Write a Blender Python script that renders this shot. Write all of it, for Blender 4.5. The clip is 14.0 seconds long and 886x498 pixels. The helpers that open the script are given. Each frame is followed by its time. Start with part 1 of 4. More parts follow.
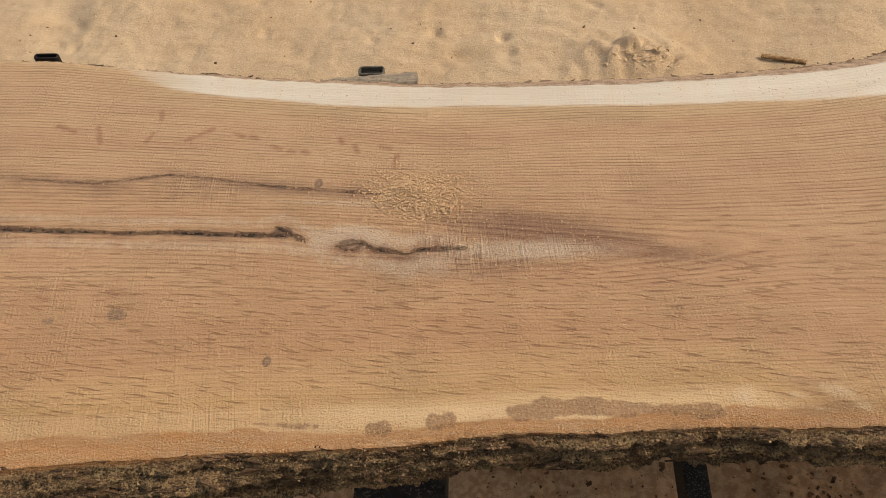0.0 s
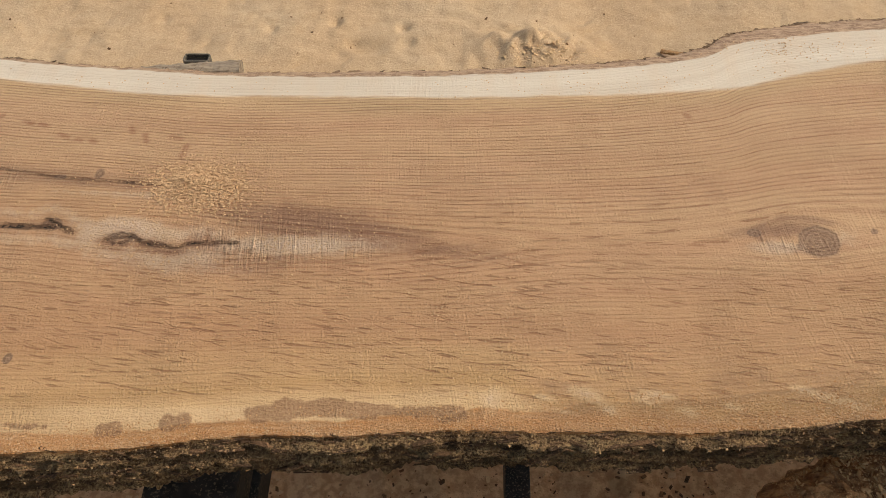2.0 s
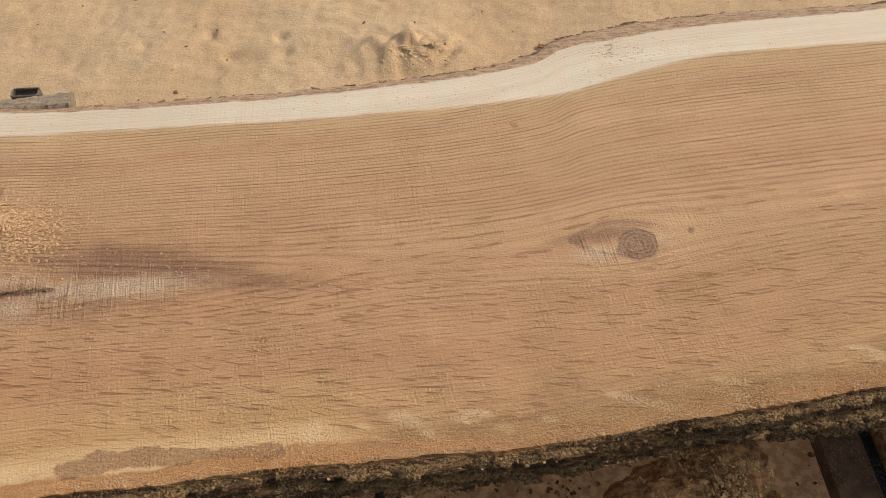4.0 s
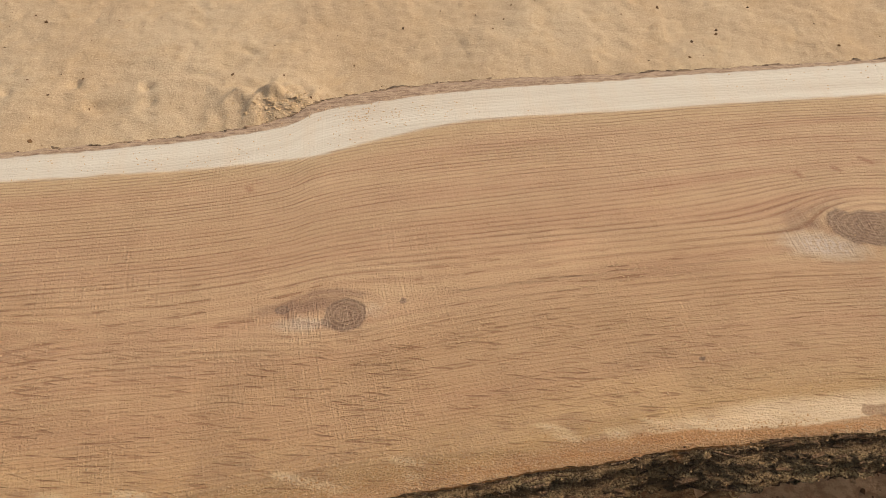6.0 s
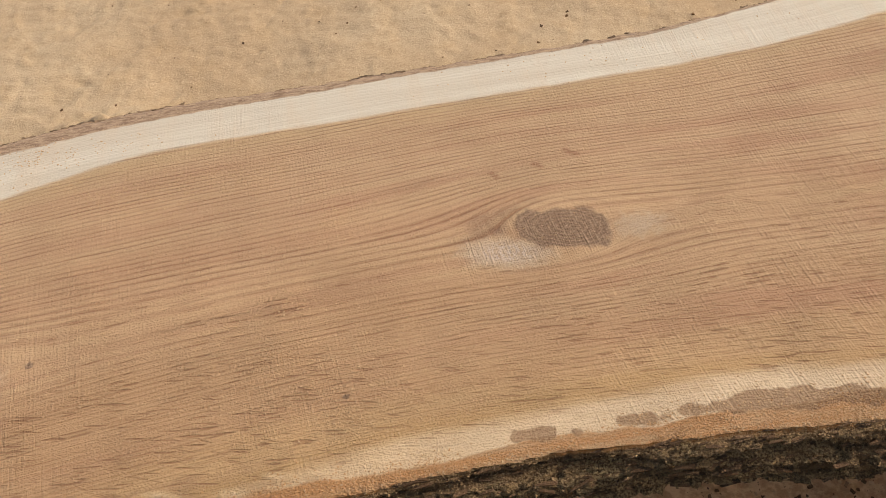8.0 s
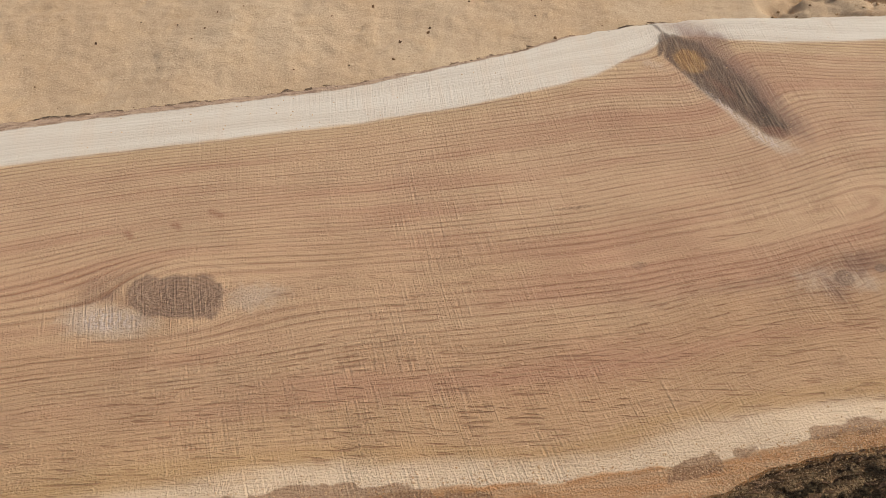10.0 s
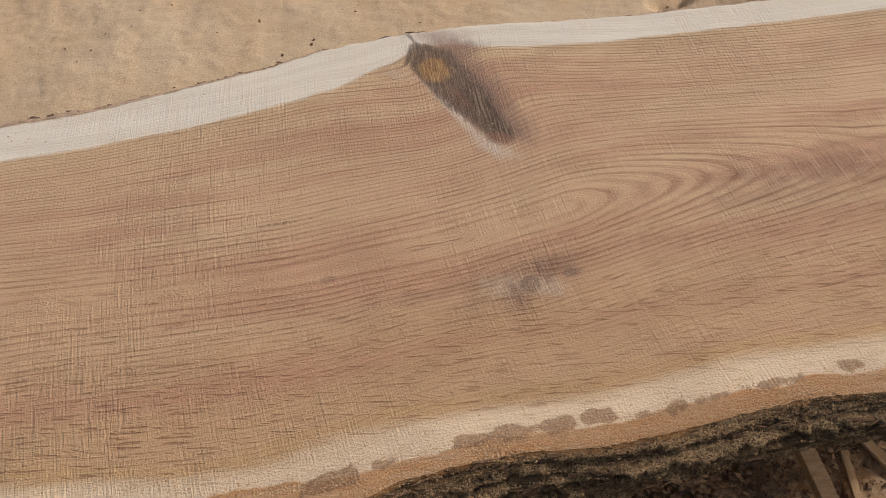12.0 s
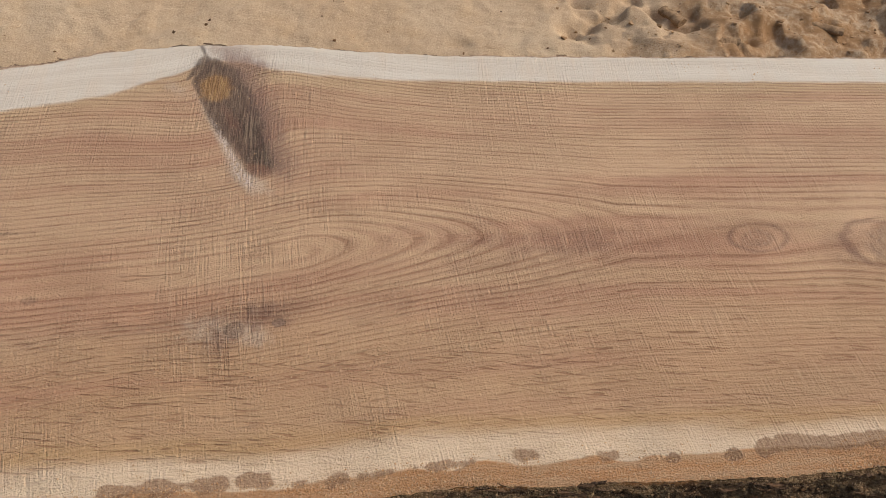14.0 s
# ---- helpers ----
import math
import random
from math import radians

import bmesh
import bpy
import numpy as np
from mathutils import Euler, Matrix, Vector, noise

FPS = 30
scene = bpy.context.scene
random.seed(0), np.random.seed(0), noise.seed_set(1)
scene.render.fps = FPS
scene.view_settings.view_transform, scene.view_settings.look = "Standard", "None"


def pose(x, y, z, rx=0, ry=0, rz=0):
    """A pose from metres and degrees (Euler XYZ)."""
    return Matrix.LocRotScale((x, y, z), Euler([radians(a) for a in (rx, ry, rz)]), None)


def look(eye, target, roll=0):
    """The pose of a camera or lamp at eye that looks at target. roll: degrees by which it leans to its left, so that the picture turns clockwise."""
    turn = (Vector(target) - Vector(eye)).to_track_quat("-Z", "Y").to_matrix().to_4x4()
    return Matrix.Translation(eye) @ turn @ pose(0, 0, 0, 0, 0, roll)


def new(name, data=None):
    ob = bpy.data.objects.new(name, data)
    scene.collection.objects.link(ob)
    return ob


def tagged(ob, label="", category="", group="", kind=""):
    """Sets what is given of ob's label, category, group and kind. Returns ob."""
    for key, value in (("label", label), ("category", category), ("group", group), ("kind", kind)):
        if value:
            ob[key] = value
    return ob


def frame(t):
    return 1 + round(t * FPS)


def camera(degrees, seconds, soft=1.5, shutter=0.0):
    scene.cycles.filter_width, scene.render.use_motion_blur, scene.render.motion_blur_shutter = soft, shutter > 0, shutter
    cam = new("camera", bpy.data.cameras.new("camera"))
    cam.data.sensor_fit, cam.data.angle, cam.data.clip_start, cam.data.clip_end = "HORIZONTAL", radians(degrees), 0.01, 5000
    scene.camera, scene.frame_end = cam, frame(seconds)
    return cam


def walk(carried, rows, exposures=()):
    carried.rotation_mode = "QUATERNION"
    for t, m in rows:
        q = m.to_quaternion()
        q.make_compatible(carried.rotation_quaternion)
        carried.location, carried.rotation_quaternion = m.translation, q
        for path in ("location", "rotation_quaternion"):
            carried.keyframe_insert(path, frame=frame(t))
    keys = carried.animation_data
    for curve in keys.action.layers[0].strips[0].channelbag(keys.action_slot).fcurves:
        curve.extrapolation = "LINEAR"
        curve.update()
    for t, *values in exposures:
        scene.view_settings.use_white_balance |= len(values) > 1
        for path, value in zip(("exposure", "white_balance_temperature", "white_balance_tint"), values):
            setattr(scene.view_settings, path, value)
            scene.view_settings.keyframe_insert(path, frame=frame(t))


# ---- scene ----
cam = camera(56.1, 14.0, 0.5)
# seconds, stops, kelvin, tint
EXPOSURES = [(0.0, -0.25, 6450, 10), (3.0, -0.26, 6430, 10), (6.5, -0.25, 6400, 10), (8.5, -0.23, 6200, 10), (11.0, -0.40, 5880, 11.5), (14.0, -0.44, 5830, 12)]
PATH = [
    (0, (0.492, -0.57, 1.424), (0.376, 0.658, -0.151), -4.4),
    (0.5, (0.469, -0.573, 1.431), (0.458, 0.671, -0.136), -3.6),
    (1, (0.494, -0.568, 1.433), (0.48, 0.68, -0.13), -4.7),
    (1.5, (0.61, -0.551, 1.413), (0.571, 0.697, -0.15), -3.4),
    (2, (0.707, -0.544, 1.398), (0.641, 0.67, -0.19), -1.9),
    (2.5, (0.76, -0.535, 1.396), (0.659, 0.659, -0.206), -3.5),
    (3, (0.795, -0.522, 1.398), (0.715, 0.673, -0.204), -3.7),
    (3.2, (0.807, -0.518, 1.398), (0.755, 0.676, -0.205), -2.9),
    (5.3, (0.886, -0.515, 1.439), (1.074, 0.712, -0.13), -1.5),
    (5.5, (0.931, -0.509, 1.436), (1.109, 0.734, -0.121), -1.7),
    (6, (1.099, -0.505, 1.412), (1.256, 0.768, -0.123), 2.5),
    (6.5, (1.226, -0.509, 1.403), (1.337, 0.761, -0.139), 1.9),
    (7, (1.312, -0.507, 1.402), (1.386, 0.767, -0.138), -2.6),
    (7.5, (1.368, -0.514, 1.406), (1.538, 0.755, -0.132), -2.2),
    (8, (1.454, -0.476, 1.379), (1.629, 0.787, -0.162), -2.9),
    (8.5, (1.56, -0.434, 1.369), (1.752, 0.81, -0.185), 0.7),
    (8.7, (1.592, -0.43, 1.39), (1.804, 0.795, -0.177), 1.8),
    (10.8, (2.028, -0.482, 1.423), (2.186, 0.76, -0.136), -1.4),
    (11, (2.07, -0.488, 1.425), (2.22, 0.758, -0.133), -2.1),
    (11.5, (2.156, -0.504, 1.424), (2.306, 0.736, -0.137), -2.6),
    (12, (2.197, -0.504, 1.426), (2.347, 0.737, -0.134), -3.2),
    (12.5, (2.281, -0.463, 1.41), (2.429, 0.773, -0.156), -1.6),
    (13, (2.377, -0.441, 1.424), (2.518, 0.782, -0.153), 1.3),
    (13.5, (2.431, -0.442, 1.429), (2.578, 0.77, -0.156), 2.9),
    (14, (2.471, -0.465, 1.457), (2.684, 0.73, -0.132), 6.2),
]
walk(cam, [(t, look(eye, target, roll)) for t, eye, target, roll in PATH], EXPOSURES)

# ---- light and exposure ----
SUN_AZ, SUN_EL = 11.0, 45.0          # degrees from +x towards +y, and above the horizon
sun_way = Vector((math.cos(radians(SUN_AZ)) * math.cos(radians(SUN_EL)), math.sin(radians(SUN_AZ)) * math.cos(radians(SUN_EL)), math.sin(radians(SUN_EL))))
world = bpy.data.worlds.new("sky")
scene.world = world
world.use_nodes = True
sky = world.node_tree.nodes.new("ShaderNodeTexSky")
sky.sky_type, sky.sun_disc, sky.air_density, sky.dust_density, sky.ozone_density = "NISHITA", False, 1.8, 7.0, 0.5
sky.sun_elevation, sky.sun_rotation = radians(SUN_EL), radians(90 - SUN_AZ)
back = world.node_tree.nodes["Background"]
back.inputs["Strength"].default_value = 0.15
world.node_tree.links.new(sky.outputs[0], back.inputs["Color"])
sun = new("sun", bpy.data.lights.new("sun", "SUN"))
sun.data.energy, sun.data.angle, sun.data.color = 2.0, radians(1.2), (1.0, 0.92, 0.79)
sun.matrix_world = look(sun_way * 30, (0, 0, 0))

# ---- numpy noise ----
def hash2(ix, iy, seed):
    n = (ix.astype(np.int64) * 374761393 + iy.astype(np.int64) * 668265263 + seed * 974634777) & 0x7FFFFFFF
    n = ((n ^ (n >> 13)) * 1274126177) & 0x7FFFFFFF
    n = ((n ^ (n >> 16)) * 1911520717) & 0x7FFFFFFF
    return ((n ^ (n >> 15)) & 0xFFFFF) / float(0xFFFFF)


def vnoise(x, y, seed=0):
    x, y = np.asarray(x, float), np.asarray(y, float)
    ix, iy = np.floor(x), np.floor(y)
    fx, fy = x - ix, y - iy
    fx, fy = fx * fx * fx * (fx * (fx * 6 - 15) + 10), fy * fy * fy * (fy * (fy * 6 - 15) + 10)
    a, b = hash2(ix, iy, seed), hash2(ix + 1, iy, seed)
    c, d = hash2(ix, iy + 1, seed), hash2(ix + 1, iy + 1, seed)
    return (a + (b - a) * fx) * (1 - fy) + (c + (d - c) * fx) * fy - 0.5


def fbm(x, y, octaves=4, seed=0, gain=0.5):
    out, amp = 0.0, 1.0
    for o in range(octaves):
        out = out + amp * vnoise(x * 2 ** o + 17.3 * o, y * 2 ** o - 9.1 * o, seed + o)
        amp *= gain
    return out


def smooth(a, b, x):
    t = np.clip((x - a) / (b - a), 0, 1)
    return t * t * (3 - 2 * t)


def line(x, pairs):
    """A smooth curve through (x, y) pairs."""
    px, py = np.array(pairs[0::2]), np.array(pairs[1::2])
    step = 0.004
    gx = np.arange(px[0], px[-1], step)
    gy = np.interp(gx, px, py)
    k = np.exp(-(np.arange(-6, 7) / 2.5) ** 2)
    gy = np.convolve(np.pad(gy, 6, mode="edge"), k / k.sum(), mode="valid")
    return np.interp(x, gx, gy)


# ---- node helpers ----
class Nodes:
    def __init__(self, name):
        self.mat = bpy.data.materials.new(name)
        self.mat.use_nodes = True
        self.tree = self.mat.node_tree
        self.bsdf = self.tree.nodes["Principled BSDF"]
        self.bsdf.inputs["Specular IOR Level"].default_value = 0.25

    def put(self, sock, value):
        if isinstance(value, bpy.types.NodeSocket):
            self.tree.links.new(value, sock)
        elif value is not None:
            if isinstance(value, (tuple, list)) and len(value) == 3 and sock.type == "RGBA":
                value = (*value, 1)
            sock.default_value = value

    def math(self, op, a, b=0.0, c=None, clamp=False):
        n = self.tree.nodes.new("ShaderNodeMath")
        n.operation, n.use_clamp = op, clamp
        self.put(n.inputs[0], a), self.put(n.inputs[1], b)
        if c is not None:
            self.put(n.inputs[2], c)
        return n.outputs[0]

    def add(self, a, b):
        return self.math("ADD", a, b)

    def mul(self, a, b):
        return self.math("MULTIPLY", a, b)

    def attr(self, name):
        n = self.tree.nodes.new("ShaderNodeAttribute")
        n.attribute_name = name
        s = self.tree.nodes.new("ShaderNodeSeparateXYZ")
        self.tree.links.new(n.outputs["Vector"], s.inputs[0])
        return s.outputs[0], s.outputs[1], s.outputs[2]

    def coords(self):
        n = self.tree.nodes.new("ShaderNodeTexCoord")
        s = self.tree.nodes.new("ShaderNodeSeparateXYZ")
        self.tree.links.new(n.outputs["Object"], s.inputs[0])
        return n.outputs["Object"], s.outputs[0], s.outputs[1], s.outputs[2]

    def xyz(self, x, y, z=0.0):
        n = self.tree.nodes.new("ShaderNodeCombineXYZ")
        for i, v in enumerate((x, y, z)):
            self.put(n.inputs[i], v)
        return n.outputs[0]

    def noise(self, vec, scale, detail=3.0, rough=0.5, distort=0.0):
        n = self.tree.nodes.new("ShaderNodeTexNoise")
        self.put(n.inputs["Vector"], vec)
        n.inputs["Scale"].default_value, n.inputs["Detail"].default_value = scale, detail
        n.inputs["Roughness"].default_value, n.inputs["Distortion"].default_value = rough, distort
        return n.outputs["Fac"]

    def voronoi(self, vec, scale, out="Distance", rand=1.0):
        n = self.tree.nodes.new("ShaderNodeTexVoronoi")
        self.put(n.inputs["Vector"], vec)
        n.inputs["Scale"].default_value, n.inputs["Randomness"].default_value = scale, rand
        return n.outputs[out]

    def step(self, v, a, b, lo=0.0, hi=1.0):
        n = self.tree.nodes.new("ShaderNodeMapRange")
        n.interpolation_type = "SMOOTHSTEP"
        self.put(n.inputs[0], v)
        for i, w in enumerate((a, b, lo, hi)):
            n.inputs[i + 1].default_value = w
        return n.outputs[0]

    def mix(self, fac, a, b, blend="MIX"):
        n = self.tree.nodes.new("ShaderNodeMix")
        n.data_type, n.blend_type = "RGBA", blend
        self.put(n.inputs[0], fac), self.put(n.inputs[6], a), self.put(n.inputs[7], b)
        return n.outputs[2]

    def random(self):
        return self.tree.nodes.new("ShaderNodeObjectInfo").outputs["Random"]

    def island(self):
        return self.tree.nodes.new("ShaderNodeNewGeometry").outputs["Random Per Island"]

    def done(self, colour, rough=0.8, height=None, dist=0.001, strength=1.0, metal=0.0):
        self.put(self.bsdf.inputs["Base Color"], colour)
        self.put(self.bsdf.inputs["Roughness"], rough)
        self.put(self.bsdf.inputs["Metallic"], metal)
        if height is not None:
            b = self.tree.nodes.new("ShaderNodeBump")
            b.inputs["Distance"].default_value, b.inputs["Strength"].default_value = dist, strength
            self.tree.links.new(height, b.inputs["Height"])
            self.tree.links.new(b.outputs[0], self.bsdf.inputs["Normal"])
        return self.mat


# ---- materials ----
def wood_top():
    """Freshly sawn oak: rings, pores, sapwood, knots, stains, saw marks."""
    n = Nodes("sawn_oak")
    obj, px, py, pz = n.coords()
    gu, gv, ring = n.attr("flow")
    dfar, dnear, dedge = n.attr("zone")
    crack, patch, stain = n.attr("mark")
    kdark, krad, pale = n.attr("knot")
    rays, strip, kblack = n.attr("hue")
    dust, warm, core = n.attr("dust")
    pitch, tip, lean = n.attr("branch")
    # colour drift, broad to narrow, along the grain
    broad = n.noise(n.xyz(n.mul(gu, 1.6), n.mul(gv, 9)), 1.0, 3)
    streak = n.noise(n.xyz(n.mul(gu, 3), n.mul(gv, 60)), 1.0, 3, 0.6)
    heart = n.mix(n.step(broad, 0.3, 0.7), HEART_A, HEART_B)
    heart = n.mix(n.step(streak, 0.35, 0.7, 0, 0.55), heart, HEART_C)
    blotch = n.noise(obj, 5.5, 3)
    heart = n.mix(n.step(blotch, 0.52, 0.75, 0, 0.4), heart, HEART_D)
    across = n.step(n.add(py, n.mul(n.math("SUBTRACT", broad, 0.5), 0.25)), -0.22, 0.24)
    heart = n.mix(across, n.mix(0.5, heart, n.mix(n.step(px, 0.6, 1.4), (0.49, 0.270, 0.130), NEAR_HEART)), n.mix(0.66, heart, FAR_HEART))
    pink = n.mul(n.step(n.noise(n.xyz(n.mul(gu, 2.0), n.mul(gv, 26), 6.0), 1.0, 3), 0.42, 0.68), n.step(px, 0.9, 2.0, 0.25, 0.65))
    heart = n.mix(pink, heart, (0.435, 0.222, 0.135))
    heart = n.mix(n.step(n.add(dfar, n.mul(n.math("SUBTRACT", blotch, 0.5), 0.02)), -0.038, -0.006, 0, 0.75), heart, (0.60, 0.425, 0.245))
    # annual rings: soft bands of coarse earlywood, each of its own depth
    wob = n.noise(n.xyz(n.mul(gu, 3.5), n.mul(gv, 18)), 1.0, 3)
    phase = n.mul(n.add(ring, n.mul(n.math("SUBTRACT", wob, 0.5), 0.004)), 215.0)
    saw = n.math("FRACT", phase)
    band = n.mul(n.step(saw, 0.0, 0.2), n.step(saw, 0.6, 0.22))
    var = n.noise(n.xyz(n.mul(gu, 2.2), n.math("FLOOR", phase)), 1.7, 2)
    half = n.step(gv, -0.002, 0.002, 0.0, 5.0)
    flat, arch = n.math("ABSOLUTE", gv), n.step(px, 2.2, 2.5)
    gr = n.add(flat, n.mul(arch, n.math("SUBTRACT", ring, flat)))
    grain = n.noise(n.xyz(n.mul(gu, 22), n.mul(gr, 460), half), 1.0, 3, 0.6)
    early = n.mul(n.mul(band, n.step(var, 0.30, 0.66, 0.3, 1.0)), n.step(grain, 0.34, 0.58, 0.3, 1.0))
    early = n.mul(early, n.math("MAXIMUM", n.step(n.math("DIVIDE", flat, ring), 0.1, 0.6, 0.3, 1.0), n.mul(arch, 0.95)))
    early = n.mul(early, n.step(n.add(py, n.mul(n.math("SUBTRACT", broad, 0.5), 0.12)), -0.12, 0.06, 0.35, 1.0))
    # open pores: sparse dark dashes along the grain, slanting towards the near side
    dash = n.noise(n.xyz(n.mul(gu, 34), n.mul(gr, 350), n.add(half, 8.4)), 1.0, 1, 0.4)
    dash = n.mul(n.step(dash, 0.59, 0.69), n.mul(n.step(band, 0.0, 0.8, 0.45, 1.0), n.step(py, -0.17, -0.03, 0.4, 1.0)))
    dash = n.mul(dash, n.step(py, 0.0, 0.12, 1.0, 0.55))
    slant = n.noise(n.xyz(n.mul(px, 36), n.mul(n.add(py, n.mul(px, 0.13)), 330), 2.2), 1.0, 1, 0.4)
    slant = n.mul(n.step(slant, 0.60, 0.70), n.step(py, 0.0, -0.06, 0.0, 0.95))
    steep = n.noise(n.xyz(n.mul(px, 40), n.mul(n.add(py, n.mul(px, 0.38)), 300), 5.2), 1.0, 1, 0.4)
    steep = n.mul(n.step(steep, 0.65, 0.75), n.step(py, -0.07, -0.12, 0.0, 0.6))
    crowd = n.step(n.noise(n.xyz(n.mul(px, 5), n.mul(py, 16), 3.0), 1.0, 3), 0.34, 0.62, 0.7, 1.0)
    pores = n.mul(n.math("MAXIMUM", dash, n.math("MAXIMUM", slant, steep)), crowd)
    fibre = n.noise(n.xyz(n.mul(gu, 12), n.mul(gr, 760), n.add(half, 4.4)), 1.0, 3, 0.6)
    # sapwood on both sides
    jag = n.mul(n.math("SUBTRACT", n.noise(n.xyz(n.mul(px, 26), n.mul(py, 150)), 1.0, 4), 0.5), 0.008)
    sf = n.mul(n.step(n.add(dfar, jag), -0.003, 0.006), n.step(n.add(px, n.mul(blotch, 0.2)), 0.02, 0.26))
    far_sap = n.mix(n.step(streak, 0.3, 0.7), SAP_A, SAP_B)
    far_sap = n.mix(n.step(n.noise(n.xyz(n.mul(px, 38), n.mul(py, 9)), 1.0, 3), 0.45, 0.7, 0, 0.35), far_sap, (0.60, 0.475, 0.345))
    far_sap = n.mix(n.mul(n.step(n.noise(n.xyz(n.mul(px, 60), n.mul(py, 330)), 1.0, 2), 0.68, 0.76), 0.4), far_sap, (0.36, 0.24, 0.15))
    sn_edge = n.add(dnear, n.mul(n.math("SUBTRACT", n.noise(n.xyz(n.mul(px, 9), n.mul(py, 40)), 1.0, 4), 0.5), 0.026))
    sn = n.step(sn_edge, -0.008, 0.016)
    near_sap = n.mix(n.step(streak, 0.3, 0.7), NEAR_A, NEAR_B)
    near_sap = n.mix(n.step(px, 0.9, 1.8, 0, 0.8), near_sap, (0.70, 0.545, 0.375))
    near_sap = n.mix(n.step(px, 0.45, 0.0, 0, 0.6), near_sap, (0.50, 0.305, 0.145))
    near_sap = n.mix(n.step(n.noise(n.xyz(n.mul(px, 30), n.mul(py, 90)), 1.0, 4, 0.65), 0.48, 0.72, 0, 0.4), near_sap, (0.50, 0.33, 0.18))
    tawny = n.mul(n.step(sn_edge, -0.022, -0.008), n.step(sn_edge, 0.006, -0.004))
    heart = n.mix(n.step(sn_edge, -0.075, -0.01, 0, 0.7), heart, n.mix(n.step(px, 1.2, 2.2), (0.60, 0.395, 0.195), (0.52, 0.335, 0.185)))
    heart = n.mix(n.mul(tawny, 0.55), heart, (0.50, 0.315, 0.135))
    wj = n.add(warm, n.mul(n.math("SUBTRACT", n.noise(n.xyz(n.mul(px, 70), n.mul(py, 160)), 1.0, 4, 0.65), 0.5), 0.8))
    rim = n.mul(n.step(wj, 0.25, 0.75), n.step(warm, 0.02, 0.3))
    lip = n.mix(n.step(n.noise(n.xyz(n.mul(px, 12), n.mul(py, 120)), 1.0, 4, 0.6), 0.35, 0.65), ORANGE, (0.54, 0.315, 0.155))
    near_sap = n.mix(n.mul(rim, 0.9), near_sap, lip)
    heart = n.mix(1.0, heart, (0.955, 0.94, 0.915), "MULTIPLY")
    quiet = n.math("SUBTRACT", 1.0, n.mul(n.math("MAXIMUM", sf, n.mul(sn, 0.85)), 0.88))
    marks = n.mul(n.mul(n.step(kblack, 0.1, 0.6, 1.0, 0.1), quiet), n.math("MAXIMUM", n.mul(early, 0.86), n.mul(pores, 0.86)))
    col = n.mix(sf, n.mix(sn, heart, near_sap), far_sap)
    col = n.mix(n.mul(n.step(fibre, 0.42, 0.72, 0, 0.34), n.add(n.mul(quiet, 0.85), 0.15)), col, n.mix(0.5, col, HEART_E))
    # dark rays, reddish
    rj = n.add(rays, n.mul(n.math("SUBTRACT", n.noise(obj, 110, 3), 0.5), 0.006))
    col = n.mix(n.step(rj, 0.003, -0.002, 0, 0.5), col, (0.27, 0.10, 0.05))
    # stains round the heart check and the knots, drawn out along the grain
    sj = n.add(stain, n.mul(n.math("SUBTRACT", n.noise(n.xyz(n.mul(gu, 16), n.mul(gv, 95)), 1.0, 5, 0.7), 0.5), 1.2))
    sj = n.add(sj, n.mul(n.math("SUBTRACT", n.noise(obj, 34, 5, 0.7), 0.5), 1.1))
    col = n.mix(n.mul(n.step(sj, 0.1, 1.25, 0, 0.8), n.step(stain, 0.02, 0.3)), col, (0.205, 0.105, 0.068))
    pj = n.add(pale, n.mul(n.math("SUBTRACT", n.noise(n.xyz(n.mul(px, 95), n.mul(py, 75)), 1.0, 5, 0.75), 0.5), 1.3))
    pale_at = n.mul(n.step(pj, 0.2, 0.9, 0, 0.85), n.step(pale, 0.03, 0.3))
    col = n.mix(n.mul(pale_at, 0.85), col, n.mix(n.step(py, -0.14, -0.10), (0.64, 0.455, 0.265), (0.58, 0.44, 0.31)))
    marks = n.mul(marks, n.math("SUBTRACT", 1.0, n.mul(pale_at, 0.5)))
    col = n.mix(marks, col, n.mix(0.70, col, (0.205, 0.072, 0.028)))
    light_wood = n.mul(n.step(saw, 0.55, 0.7), n.step(saw, 1.0, 0.8))
    col = n.mix(n.mul(n.mul(light_wood, quiet), n.step(var, 0.35, 0.65, 0.02, 0.2)), col, (0.62, 0.42, 0.235))
    # knots with their own rings
    kr = n.math("FRACT", n.mul(n.add(krad, n.mul(n.noise(obj, 60, 3), 0.004)), 230.0))
    kcol = n.mix(n.mul(n.step(n.math("ABSOLUTE", n.math("SUBTRACT", kr, 0.5)), 0.1, 0.5), 0.85), (0.150, 0.082, 0.049), (0.275, 0.168, 0.105))
    kcol = n.mix(n.step(n.noise(obj, 330, 4, 0.7), 0.42, 0.62, 0, 0.5), kcol, (0.37, 0.255, 0.175))
    kj = n.add(kdark, n.mul(n.math("SUBTRACT", n.noise(n.xyz(n.mul(px, 130), n.mul(py, 70)), 1.0, 5, 0.7), 0.5), 0.9))
    col = n.mix(n.mul(n.step(kj, 0.25, 0.95, 0, 0.85), n.step(kdark, 0.02, 0.25)), col, kcol)
    # the large branch collar: grey-brown, pitch-dark low down, rusty at its tip
    bj = n.add(kblack, n.mul(n.math("SUBTRACT", n.noise(n.xyz(n.mul(px, 130), n.mul(py, 30)), 1.0, 5, 0.72), 0.5), 0.7))
    weave = n.noise(n.xyz(n.mul(px, 300), n.mul(py, 45)), 1.0, 4, 0.7)
    black = n.mix(n.step(weave, 0.36, 0.68), (0.062, 0.038, 0.026), (0.165, 0.104, 0.070))
